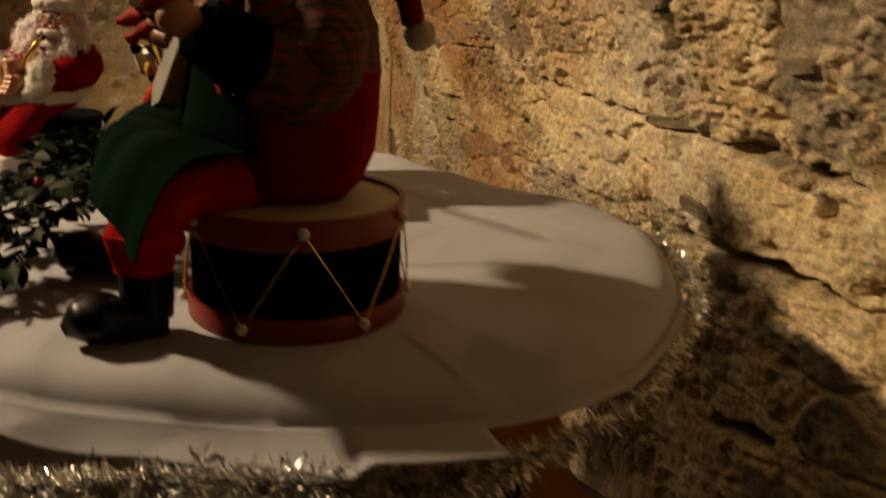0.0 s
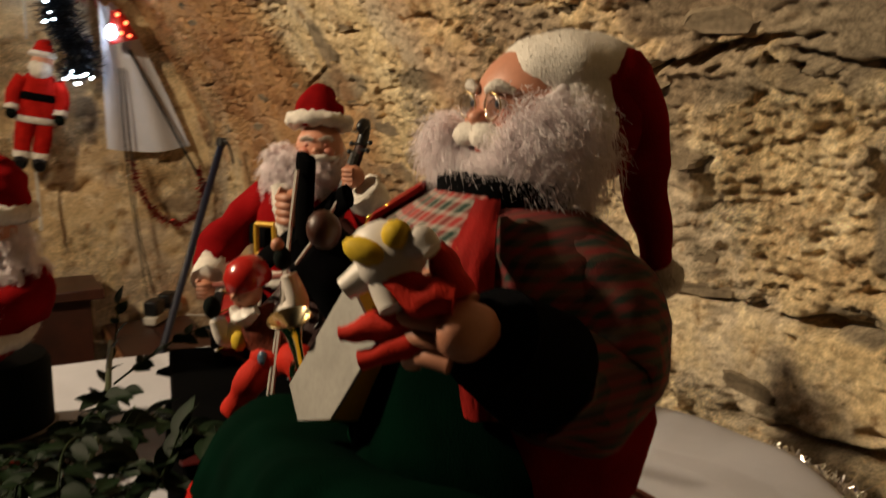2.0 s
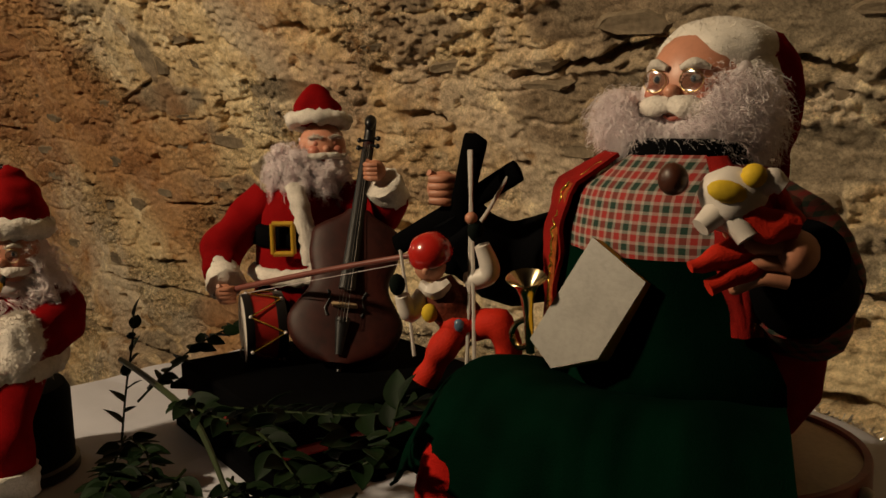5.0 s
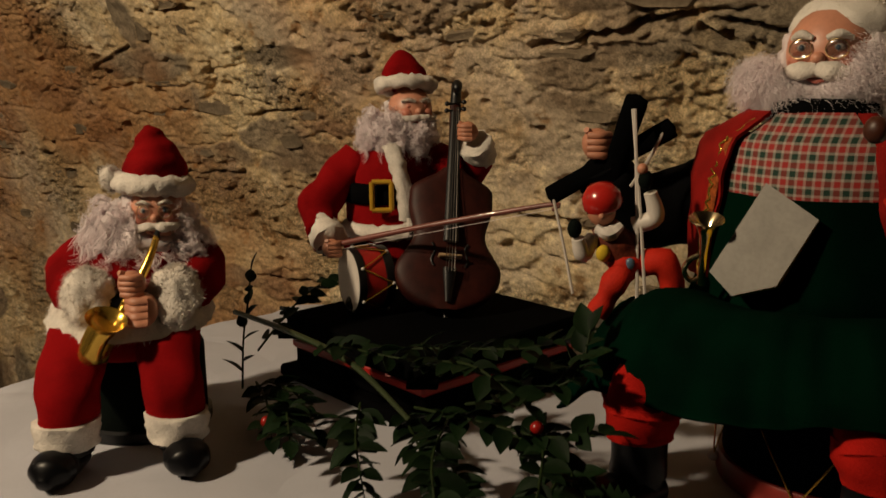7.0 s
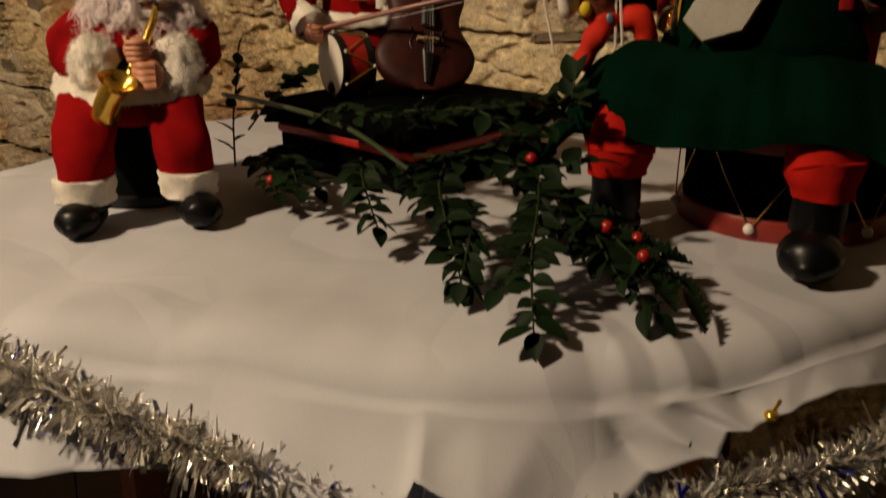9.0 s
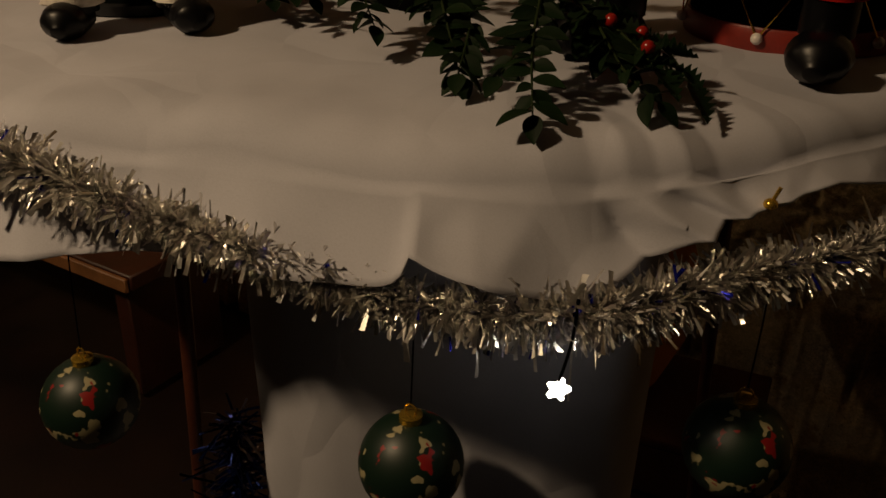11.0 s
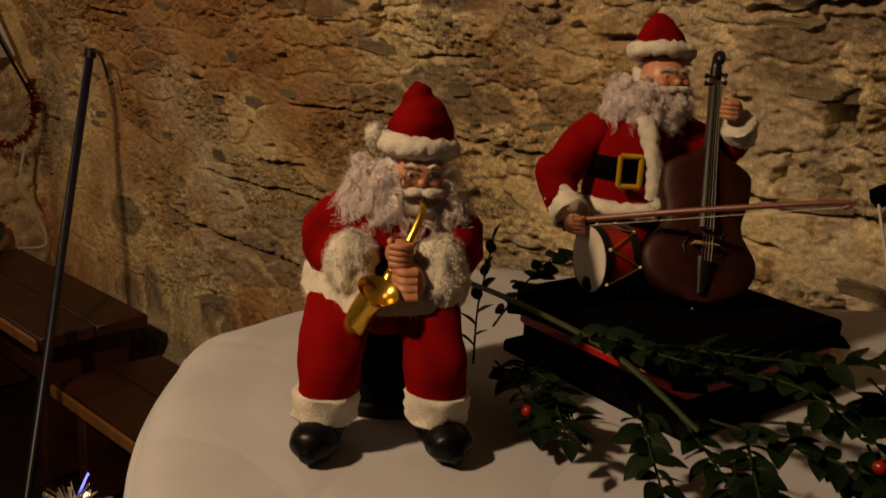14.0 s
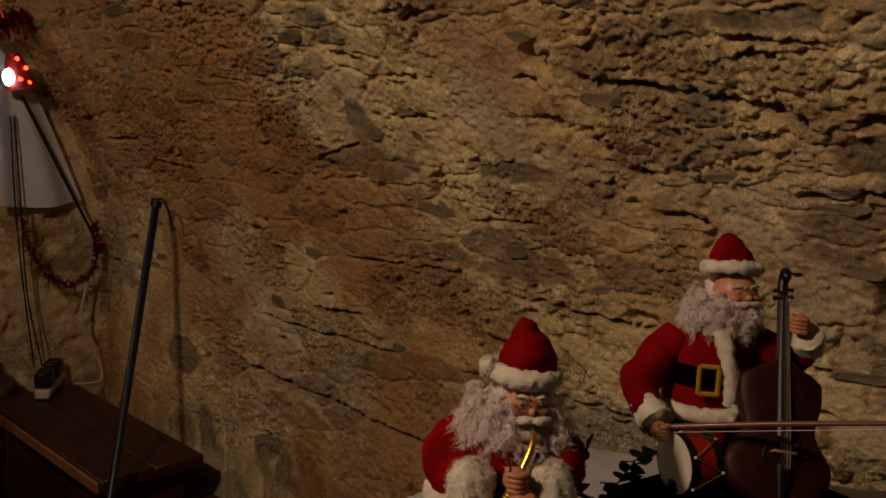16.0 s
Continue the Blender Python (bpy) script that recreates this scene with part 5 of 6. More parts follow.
k.sheet([[chest(f * 0.64, z, 0.0) for f in np.linspace(-1, 1, 18)] for z in np.linspace(1.018, 1.106, 14)], GINGHAM, 0.002)
for s in (-1, 1):
    panel, braid, zig = [], [], []
    for z in np.linspace(0.972 if s < 0 else 1.0, 1.104, 22):
        lean = 0.60 + 0.16 * smooth(1.06, 0.98, z)
        panel.append([chest(s * (lean + ((1.75 if s < 0 else 0.84) - lean) * f), z, 0.006 + 0.004 * math.sin(f * 3.1) + 0.0025 * noise.noise(Vector((f * 5, z * 40, s)))) for f in np.linspace(0, 1, 12)])
        braid.append([chest(s * (lean + 0.02 + 0.15 * f), z, 0.0088 + 0.001 * math.sin(f * 3.1)) for f in np.linspace(0, 1, 4)])
    for z in np.linspace(0.975 if s < 0 else 1.002, 1.1, 33):
        lean = 0.60 + 0.16 * smooth(1.06, 0.98, z)
        zig.append(chest(s * (lean + 0.095 + 0.04 * math.sin(z * 700)), z, 0.0104))
    if s > 0:
        panel, braid = [r[::-1] for r in panel], [r[::-1] for r in braid]
    k.sheet(panel, COAT_RED, 0.003)
    k.sheet(braid, BRAID, 0.001)
    k.tube(zig, 0.0014, GOLD, n=5, steps=2)
    k.ball((-0.568 + s * (0.062 if s < 0 else 0.050), 0.398, 1.04), (0.031 if s < 0 else 0.028, 0.042, 0.048), COAT_RED if s < 0 else PLAID, seg=22, lump=0.005, freq=35)
k.lathe([(0.036, 1.088), (0.043, 1.092), (0.043, 1.112), (0.036, 1.116)], BLACK_CLOTH, Matrix.Translation((-0.576, 0.408, 0)), n=32, lump=0.002, freq=60)
# apron over the chest and lap
apron = []
for f in np.linspace(0, 1, 26):
    row = []
    for g in np.linspace(-1, 1, 44):
        if f < 0.36:
            e = f / 0.36
            half = 0.058 + 0.034 * e
            x, y, z = -0.572 + g * half, 0.319 - 0.009 * e + (0.026 + 0.034 * e) * g * g, 1.044 - 0.087 * e
        else:
            e = (f - 0.36) / 0.64
            half = 0.092 + 0.034 * min(1.0, e * 1.4)
            x = -0.576 + g * (half + (0.034 if g < 0 else 0.026) * e)
            y = 0.310 - (0.082 - 0.012 * smooth(-0.2, 0.6, g)) * math.sin(min(1.0, e * 1.25) * math.pi / 2) + (0.06 - 0.028 * e) * g * g
            z = 0.957 + 0.010 * math.sin(min(1.0, e * 1.6) * math.pi) - (0.064 - 0.018 * smooth(-0.2, 0.6, g)) * smooth(0.3, 1.0, e)
            z = z + 0.002 * math.exp(-((g + 0.70) / 0.34) ** 2) - 0.010 * max(0.0, g) * e - (0.030 if g < 0 else 0.016) * smooth(0.66, 1.0, abs(g)) * (0.35 + 0.65 * e)
        w = noise.noise(Vector((g * 3.2, f * 2, 4))) * 0.014 * f + noise.noise(Vector((g * 8, f * 1.5, 8))) * 0.007 * f
        row.append((x, y - w, z + 0.5 * w))
    apron.append(row)
k.sheet(apron, GREEN_CLOTH, 0.002)
# arms
k.tube([(-0.64, 0.405, 1.05), (-0.69, 0.40, 1.02), (-0.72, 0.37, 1.02), (-0.737, 0.343, 1.05)], (0.033, 0.036, 0.032, 0.023), BLACK_CLOTH, n=22, lump=0.006, freq=40)
k.tube([(-0.731, 0.352, 1.04), (-0.738, 0.338, 1.06)], (0.024, 0.02), BLACK_CLOTH, n=18)
fist(k, (-0.739, 0.332, 1.077), 0.0135, (0.5, -0.8, 0))
k.ball((-0.535, 0.414, 1.060), (0.044, 0.050, 0.034), PLAID, (0, 28, 0), seg=26, lump=0.005, freq=35)
k.tube([(-0.550, 0.409, 1.068), (-0.524, 0.416, 1.050), (-0.505, 0.420, 1.034), (-0.494, 0.402, 1.010), (-0.474, 0.364, 1.026)], (0.034, 0.041, 0.041, 0.037, 0.028), PLAID, n=22, lump=0.006, freq=40)
k.tube([(-0.474, 0.362, 1.030), (-0.461, 0.326, 1.054)], (0.0315, 0.025), BLACK_CLOTH, n=20)
k.ball((-0.460, 0.312, 1.060), (0.013, 0.017, 0.014), SKIN, (0, 0, 20), seg=18, lump=0.002, freq=60)
for j in range(4):
    z = 1.074 - 0.0088 * j
    k.tube([(-0.459, 0.304, z - 0.002), (-0.470, 0.290 + 0.002 * j, z), (-0.482, 0.287 + 0.003 * j, z - 0.002 * j), (-0.488, 0.293 + 0.003 * j, z - 0.004 - 0.002 * j)], (0.0046, 0.0046, 0.0042, 0.0032), SKIN, n=10, steps=4)
k.tube([(-0.466, 0.318, 1.070), (-0.482, 0.312, 1.078), (-0.494, 0.303, 1.076)], (0.0058, 0.0052, 0.004), SKIN, n=10)
# head, hair and cap
head(k, (-0.578, 0.424, 1.149), 0.038, rng, thick=1.5)
k.ball((-0.575, 0.448, 1.170), (0.0425, 0.0465, 0.0280), CAP_FELT, seg=48, lump=0.002, freq=50)
k.ball((-0.570, 0.446, 1.149), (0.0430, 0.041, 0.041), CAP_FELT, seg=40, lump=0.002, freq=50)
for s in (-1, 1):
    k.ball((-0.577 + s * 0.033, 0.424, 1.138), (0.009, 0.020, 0.028), HAIR, seg=28, lump=0.005, freq=120)
k.ball((-0.584, 0.412, 1.114), (0.050, 0.032, 0.022), HAIR, seg=24, lump=0.010, freq=80)
puppet_face = ((-0.580, 0.382, 1.153), 0.027)
beard(k, (-0.590, 0.408, 1.134), (0.053, 0.036, 0.025), 9000, rng, 0.018, 0.00023, 0.0026, high=0.6, free=puppet_face, out=0.8)
beard(k, (-0.556, 0.426, 1.132), (0.030, 0.036, 0.038), 6000, rng, 0.018, 0.00023, 0.0026, high=0.8, free=puppet_face, out=0.8)
k.tube([(-0.567, 0.452, 1.158), (-0.553, 0.463, 1.160), (-0.546, 0.476, 1.138), (-0.556, 0.494, 1.10), (-0.562, 0.512, 1.055)], (0.034, 0.028, 0.019, 0.014, 0.010), RED_CLOTH, n=22, lump=0.003, freq=50)
k.ball((-0.565, 0.455, 1.150), (0.039, 0.040, 0.043), RED_CLOTH, seg=24, lump=0.003, freq=50)
k.ball((-0.565, 0.519, 1.043), 0.0135, FUR, seg=18, lump=0.003, freq=170)
k.fuzz(9000, 0.0022, FUR, FUR, rng, 0.0003)
k.fuzz(14000, 0.0012, CAP_FELT, CAP_FELT, rng, 0.00025)
puppeteer = k.make("puppeteer_doll", smooth=75, label="white-bearded doll in green apron and red cap", category="doll")
settle(puppeteer, (-0.545, 0.400, 0.904))

# the crossed bars with the string puppet
cross = thing("puppet_control", pose(-0.728, 0.326, 1.068), "crossed black puppet control bars held in the hand", "puppet control")
for nm, a, b, w in (("bar", (-0.772, 0.318, 1.034), (-0.682, 0.346, 1.09), 0.0085), ("bar", (-0.738, 0.335, 1.018), (-0.702, 0.327, 1.112), 0.0095)):
    k = Kit()
    o = Vector((-0.728, 0.326, 1.068))
    ends = [Vector(a) - o, Vector(b) - o]
    way = (ends[1] - ends[0]).normalized() * w * 0.8
    k.tube([ends[0] - way, ends[0] - way * 0.6, ends[0], ends[0].lerp(ends[1], 0.5), ends[1], ends[1] + way * 0.6, ends[1] + way], (w * 0.25, w * 0.75, w, w * 0.95, w * 1.05, w * 0.8, w * 0.25), BOX_BLACK, n=16, steps=4, flat=0.5, up=(0.3, -1, 0.2))
    k.make(nm, cross)
o = Vector((-0.728, 0.326, 1.068))
for a, b in (((-0.772, 0.316, 1.032), (-0.742, 0.300, 0.952)), ((-0.701, 0.320, 1.108), (-0.668, 0.286, 0.945)), ((-0.699, 0.320, 1.108), (-0.676, 0.286, 0.948)), ((-0.684, 0.342, 1.088), (-0.700, 0.318, 1.045))):
    k = Kit()
    k.tube([Vector(a) - o, Vector(a).lerp(Vector(b), 0.5) - o + Vector((0.001, 0, -0.001)), Vector(b) - o], 0.0014, STRING, n=6)
    k.make("string", cross)

PUP_AT = pose(-0.6915, 0.303, 0.9815, 0, 0, 37)
LACQUER = material("red_lacquer", (0.45, 0.018, 0.012), 0.22, spread=0.1, bump=0.02, coat=0.4)
ORANGE_RED = material("orange_red_cloth", (0.52, 0.022, 0.008), 0.7, spread=0.12, scale=60, bump=0.3, fine=700)
RUST_VEST = material("rust_vest", (0.16, 0.035, 0.018), 0.6, spread=0.3, scale=120, bump=0.3, fine=500)
k = Kit()
k.tube([(0.004, 0, 0.0), (-0.012, 0.002, 0.018), (-0.020, 0.003, 0.034)], (0.0145, 0.0165, 0.011), RUST_VEST, n=18, lump=0.002, freq=120)
k.ball((-0.004, -0.006, 0.004), (0.015, 0.012, 0.010), ORANGE_RED, seg=16)
k.tube([(-0.002, -0.004, 0.002), (-0.014, -0.013, -0.010), (-0.022, -0.014, -0.024), (-0.029, -0.016, -0.037)], (0.010, 0.0105, 0.009, 0.0085), ORANGE_RED, n=16, lump=0.002, freq=90)
k.tube([(0.008, -0.004, 0.003), (0.024, -0.013, 0.006), (0.031, -0.014, -0.010), (0.031, -0.015, -0.034)], (0.0105, 0.0115, 0.010, 0.009), ORANGE_RED, n=16, lump=0.002, freq=90)
k.tube([(-0.030, 0.0, 0.026), (-0.039, -0.006, 0.012), (-0.044, -0.010, 0.026)], (0.006, 0.007, 0.0055), WHITE_PAINT, n=12)
k.ball((-0.047, -0.011, 0.034), (0.006, 0.006, 0.008), GREEN_FELT, seg=12)
k.tube([(0.002, 0.0, 0.034), (0.018, -0.005, 0.042), (0.013, -0.008, 0.062)], (0.007, 0.0075, 0.0055), WHITE_PAINT, n=12)
k.ball((0.009, -0.008, 0.072), (0.006, 0.006, 0.008), GREEN_FELT, seg=12)
k.ball((0.006, -0.009, 0.081), 0.0045, SKIN, seg=10)
k.tube([(-0.030, -0.010, 0.034), (-0.020, -0.014, 0.030), (-0.010, -0.011, 0.036)], (0.004, 0.006, 0.004), WHITE_PAINT, n=8, lump=0.002, freq=200)
k.ball((-0.024, -0.013, 0.014), (0.006, 0.004, 0.007), YELLOW, seg=10)
k.ball((-0.003, -0.016, 0.006), (0.004, 0.003, 0.005), EYE, seg=8)
k.ball((-0.0245, -0.003, 0.046), (0.0115, 0.0105, 0.0115), SKIN, seg=16)
k.ball((-0.026, -0.0135, 0.044), 0.0028, SKIN, seg=8)
k.lathe([(0.0145, 0.0), (0.0165, 0.004), (0.0155, 0.012), (0.010, 0.019), (0.002, 0.0215)], LACQUER, Matrix.Translation((-0.0225, 0.0, 0.049)) @ pose(0, 0, 0, 12, -14, 0), n=24)
string_puppet = k.make("string_puppet", label="small string puppet with red cap, white sleeves, red trousers", category="puppet")
string_puppet.matrix_world = PUP_AT

CLOWN_AT = pose(-0.462, 0.304, 1.064, 0, 0, 43)
k = Kit()
k.ball((-0.028, 0.0, 0.027), (0.018, 0.013, 0.018), WHITE_PAINT, (0, 25, 0), seg=20, lump=0.004, freq=80)
k.ball((-0.059, 0.001, 0.037), (0.0085, 0.008, 0.0085), WOOD_RED, seg=14, lump=0.001, freq=90)
k.ball((-0.034, -0.011, 0.031), (0.011, 0.005, 0.006), YELLOW, (0, 15, 0), seg=12)
k.ball((-0.020, -0.009, 0.039), (0.007, 0.006, 0.0065), YELLOW, seg=12)
k.tube([(-0.020, -0.002, 0.030), (-0.010, -0.006, 0.036), (-0.004, -0.008, 0.033)], (0.0075, 0.007, 0.005), WHITE_PAINT, n=10, lump=0.002, freq=120)
k.tube([(-0.036, -0.002, 0.020), (-0.046, -0.006, 0.012)], (0.0075, 0.0055), WHITE_PAINT, n=10)
k.tube([(-0.028, -0.004, 0.016), (-0.022, -0.009, 0.006)], (0.0075, 0.006), WHITE_PAINT, n=10)
k.tube([(0.002, 0.004, 0.006), (-0.014, 0.003, 0.002), (-0.032, 0.001, -0.005), (-0.050, -0.002, -0.010)], (0.007, 0.0075, 0.007, 0.0035), ORANGE_RED, lump=0.003, freq=90, n=14)
k.tube([(-0.002, 0.004, -0.006), (-0.018, 0.001, -0.012), (-0.040, -0.002, -0.021)], (0.006, 0.0065, 0.0035), ORANGE_RED, lump=0.003, freq=90, n=14)
k.tube([(-0.024, -0.002, 0.018), (-0.010, -0.004, 0.012), (0.004, -0.002, 0.010)], (0.009, 0.009, 0.008), ORANGE_RED, lump=0.003, freq=90, n=14)
k.tube([(0.004, 0.004, 0.010), (-0.002, 0.005, 0.022), (-0.007, 0.006, 0.034)], (0.0085, 0.0075, 0.003), ORANGE_RED, lump=0.002, freq=90, n=14)
clown = k.make("hand_puppet", label="small white, yellow and red puppet held in the hand", category="puppet")
clown.matrix_world = CLOWN_AT

# what sticks out of the apron pocket
tag = thing("pocket_board", Matrix.Translation((-0.585, 0.29, 0.975)), "pale grey pointed card box with yellow sides", "toy board")
pts = [Vector(p) - Vector((-0.585, 0.29, 0.975)) for p in ((-0.588, 0.312, 1.056), (-0.549, 0.312, 1.032), (-0.568, 0.279, 0.988), (-0.600, 0.285, 0.974), (-0.620, 0.296, 0.987))]
nrm = (pts[1] - pts[0]).cross(pts[3] - pts[0]).normalized()
nrm = nrm if nrm.y < 0 else -nrm
pts = [p - nrm * (p - pts[0]).dot(nrm) for p in pts]
k = Kit()
k.rings([[p + nrm * 0.0005 for p in pts], [p + nrm * 0.0025 for p in pts]], GREY_BOARD)
k.make("face", tag)
k = Kit()
k.rings([[p - nrm * 0.016 for p in pts], [p + nrm * 0.0004 for p in pts]], YELLOW)
k.make("side", tag, "yellow card sides")
horn = thing("toy_trumpet", pose(-0.630, 0.300, 0.976, 14, 8, 0), "small brass toy trumpet in the apron pocket", "trumpet")
k = Kit()
k.lathe([(0.003, 0.0), (0.0032, 0.03), (0.0045, 0.042), (0.0075, 0.05), (0.0135, 0.056), (0.013, 0.0565), (0.007, 0.0508), (0.003, 0.044)], BRASS, n=24)
k.make("bell", horn)
k = Kit()
k.tube([(0, 0, 0.006), (-0.008, -0.002, 0.002), (-0.013, -0.003, 0.01), (-0.009, -0.002, 0.02), (0, 0, 0.026)], 0.0022, BRASS, n=8)
k.make("tubing", horn)

# ---- butcher's broom and holly on the table ----
LEAF = material("dark_glossy_leaf", (0.0065, 0.019, 0.0045), 0.61, spread=0.25, scale=40, bump=0.08, fine=200, object_random=0.3)
STEM = material("green_stem", (0.03, 0.045, 0.012), 0.5, spread=0.2, bump=0.1)
TWIG = material("dark_twig", (0.018, 0.03, 0.008), 0.6, spread=0.2, bump=0.1)
BERRY = material("red_berry", (0.3, 0.012, 0.008), 0.25, spread=0.1, bump=0.0)


def leaf_mesh(name, length, width, spines=0):
    """A pointed, folded leaf with a bent tip; spines gives a wavy, prickly edge."""
    k = Kit()
    rows = []
    steps = 4 * spines if spines else 8
    for i in range(steps + 1):
        t = i / steps
        w = width * (math.sin(math.pi * t ** 0.8) ** 0.9 if 0 < t < 1 else 0.02)
        lift = 0.0
        if spines and 0 < i < steps:
            w *= 1.25 if i % 2 else 0.7
            lift = 0.0016 if i % 2 else -0.001
        z = -0.18 * length * t * t
        rows.append([(-w, t * length, z + 0.22 * w + lift), (-w * 0.5, t * length, z + 0.06 * w), (0, t * length, z), (w * 0.5, t * length, z + 0.06 * w), (w, t * length, z + 0.22 * w + lift)])
    k.sheet(rows, LEAF, 0.0004)
    ob = k.make(name)
    mesh = ob.data
    bpy.data.objects.remove(ob)
    return mesh


LEAVES = [leaf_mesh("leaf", 0.022, 0.0069), leaf_mesh("leaf", 0.026, 0.0075), leaf_mesh("leaf", 0.017, 0.0057)]
HOLLY = [leaf_mesh("holly_leaf", 0.036, 0.010, 3), leaf_mesh("holly_leaf", 0.03, 0.009, 3)]


def sprig(pts, count, seed, holly=False, berries=0, bare=0.12, size=1.0, label="cut sprig of dark green butcher's broom on the cloth"):
    """A stem along pts with leaves in two loose ranks, and a leaf at its tip."""
    rng = random.Random(seed)
    pts = [Vector(p) for p in pts]
    o = pts[0].copy()
    ob = thing("holly_sprig" if holly else "leafy_sprig", Matrix.Translation(o), label, "sprig", "greenery on the table")
    k = Kit()
    k.tube([p - o for p in pts], [0.0013] + [0.0011] * (len(pts) - 2) + [0.0006], TWIG, n=7)
    k.make("stem", ob)
    lengths = [0.0]
    for a, b in zip(pts[:-1], pts[1:]):
        lengths.append(lengths[-1] + (b - a).length)

    def along(t):
        q = t * lengths[-1]
        for i in range(len(pts) - 1):
            if q <= lengths[i + 1] or i == len(pts) - 2:
                return pts[i].lerp(pts[i + 1], (q - lengths[i]) / (lengths[i + 1] - lengths[i])), (pts[i + 1] - pts[i]).normalized()

    def put(mesh, p, d, roll, g):
        d = d.normalized()
        side = d.cross(Vector((0, 0, 1)))
        side = side.normalized() if side.length > 0.05 else Vector((1, 0, 0))
        up = side.cross(d)
        m = Matrix((side, d, up)).transposed().to_4x4() @ pose(0, 0, 0, 0, roll, 0) @ Matrix.Scale(g, 4)
        m.translation = p - o
        lo = o.z + (m @ Vector((0, 0.02, 0))).z
        lf = new("leaf", mesh)
        if lo < TOP + 0.003:
            m.translation.z += TOP + 0.003 - lo
        lf.parent = ob
        lf.matrix_basis = m

    for i in range(count):
        t = bare + (1 - bare) * (i + rng.uniform(-0.2, 0.2)) / count
        p, d = along(min(max(t, 0.02), 0.995))
        side = d.cross(Vector((0, 0, 1)))
        side = side.normalized() if side.length > 0.1 else Vector((1, 0, 0))
        s = 1 if i % 2 else -1
        way = d * rng.uniform(0.35, 0.8) + side * s * rng.uniform(0.6, 1.0) + Vector((0, 0, rng.uniform(-0.35, 0.55)))
        put(rng.choice(HOLLY if holly else LEAVES), p, way, rng.uniform(-50, 50), size * rng.uniform(0.8, 1.2))
    p, d = along(0.995)
    put((HOLLY if holly else LEAVES)[0], p, d, rng.uniform(-20, 20), size)
    for i in range(berries):
        p, d = along(rng.uniform(0.3, 0.95))
        k = Kit()
        k.ball((0, 0, 0), 0.0052, BERRY, seg=14)
        b = k.make("berry", ob, "red berry")
        b.location = p - o + Vector((rng.uniform(-0.006, 0.006), rng.uniform(-0.006, 0.006), 0.006))
    return ob


SPRIGS = (
    (((-0.80, 0.20, 0.86), (-0.755, 0.12, 0.865), (-0.725, 0.085, 0.845), (-0.694, 0.056, 0.812)), 30, 1),
    (((-0.72, 0.22, 0.875), (-0.67, 0.13, 0.87), (-0.64, 0.06, 0.845), (-0.613, 0.012, 0.812)), 32, 0),
    (((-0.70, 0.20, 0.86), (-0.63, 0.13, 0.855), (-0.585, 0.09, 0.83), (-0.555, 0.085, 0.812)), 26, 1),
    (((-1.10, 0.235, 0.81), (-1.112, 0.25, 0.86), (-1.112, 0.258, 0.895), (-1.108, 0.262, 0.932)), 8, 0),
    (((-1.09, 0.25, 0.85), (-1.095, 0.30, 0.88), (-1.10, 0.34, 0.895), (-1.11, 0.385, 0.90)), 18, 0),
    (((-1.06, 0.22, 0.83), (-1.0, 0.18, 0.835), (-0.95, 0.14, 0.825)), 20, 1),
    (((-1.03, 0.21, 0.84), (-0.98, 0.20, 0.84), (-0.94, 0.185, 0.82)), 18, 0),
    (((-1.0, 0.25, 0.87), (-0.94, 0.22, 0.89), (-0.88, 0.21, 0.895), (-0.82, 0.22, 0.895)), 26, 1),
    (((-0.90, 0.24, 0.89), (-0.83, 0.25, 0.90), (-0.77, 0.275, 0.905), (-0.73, 0.30, 0.92)), 24, 0),
    (((-0.82, 0.18, 0.87), (-0.75, 0.165, 0.88), (-0.69, 0.17, 0.88), (-0.65, 0.19, 0.885)), 26, 1),
    (((-0.88, 0.18, 0.86), (-0.84, 0.13, 0.855), (-0.80, 0.095, 0.83)), 22, 0),
    (((-0.78, 0.17, 0.84), (-0.72, 0.11, 0.845), (-0.69, 0.045, 0.82)), 22, 1),
    (((-0.68, 0.17, 0.85), (-0.66, 0.10, 0.845), (-0.655, 0.04, 0.825)), 20, 0),
    (((-0.79, 0.21, 0.87), (-0.735, 0.205, 0.89), (-0.695, 0.22, 0.91), (-0.69, 0.235, 0.945)), 16, 0),
    (((-0.76, 0.22, 0.85), (-0.70, 0.195, 0.855), (-0.655, 0.165, 0.84), (-0.62, 0.15, 0.82)), 24, 0),
    (((-0.86, 0.21, 0.85), (-0.81, 0.17, 0.845), (-0.77, 0.14, 0.835)), 20, 0),
    (((-0.86, 0.23, 0.88), (-0.80, 0.19, 0.91), (-0.75, 0.17, 0.92), (-0.70, 0.16, 0.905)), 22, 0),
    (((-0.75, 0.24, 0.88), (-0.71, 0.21, 0.92), (-0.67, 0.19, 0.93)), 16, 0),
    (((-0.98, 0.19, 0.83), (-0.94, 0.15, 0.85), (-0.905, 0.12, 0.84)), 16, 0),
)
for i, (pts, count, berries) in enumerate(SPRIGS):
    sprig(pts, int(count * 1.2), 100 + i, berries=berries if i % 4 == 1 else 0, size=0.98)
sprig(((-0.66, 0.17, 0.85), (-0.61, 0.135, 0.845), (-0.57, 0.11, 0.83)), 9, 140, holly=True, berries=2, label="cut sprig of prickly holly with red berries")
sprig(((-0.62, 0.16, 0.84), (-0.575, 0.14, 0.835), (-0.545, 0.115, 0.82)), 8, 141, holly=True, berries=1, label="cut sprig of prickly holly with red berries")
twig = thing("bare_stem", pose(-1.13, 0.255, 0.885), "long bare green stem lying across the table", "stem", "greenery on the table")
k = Kit()
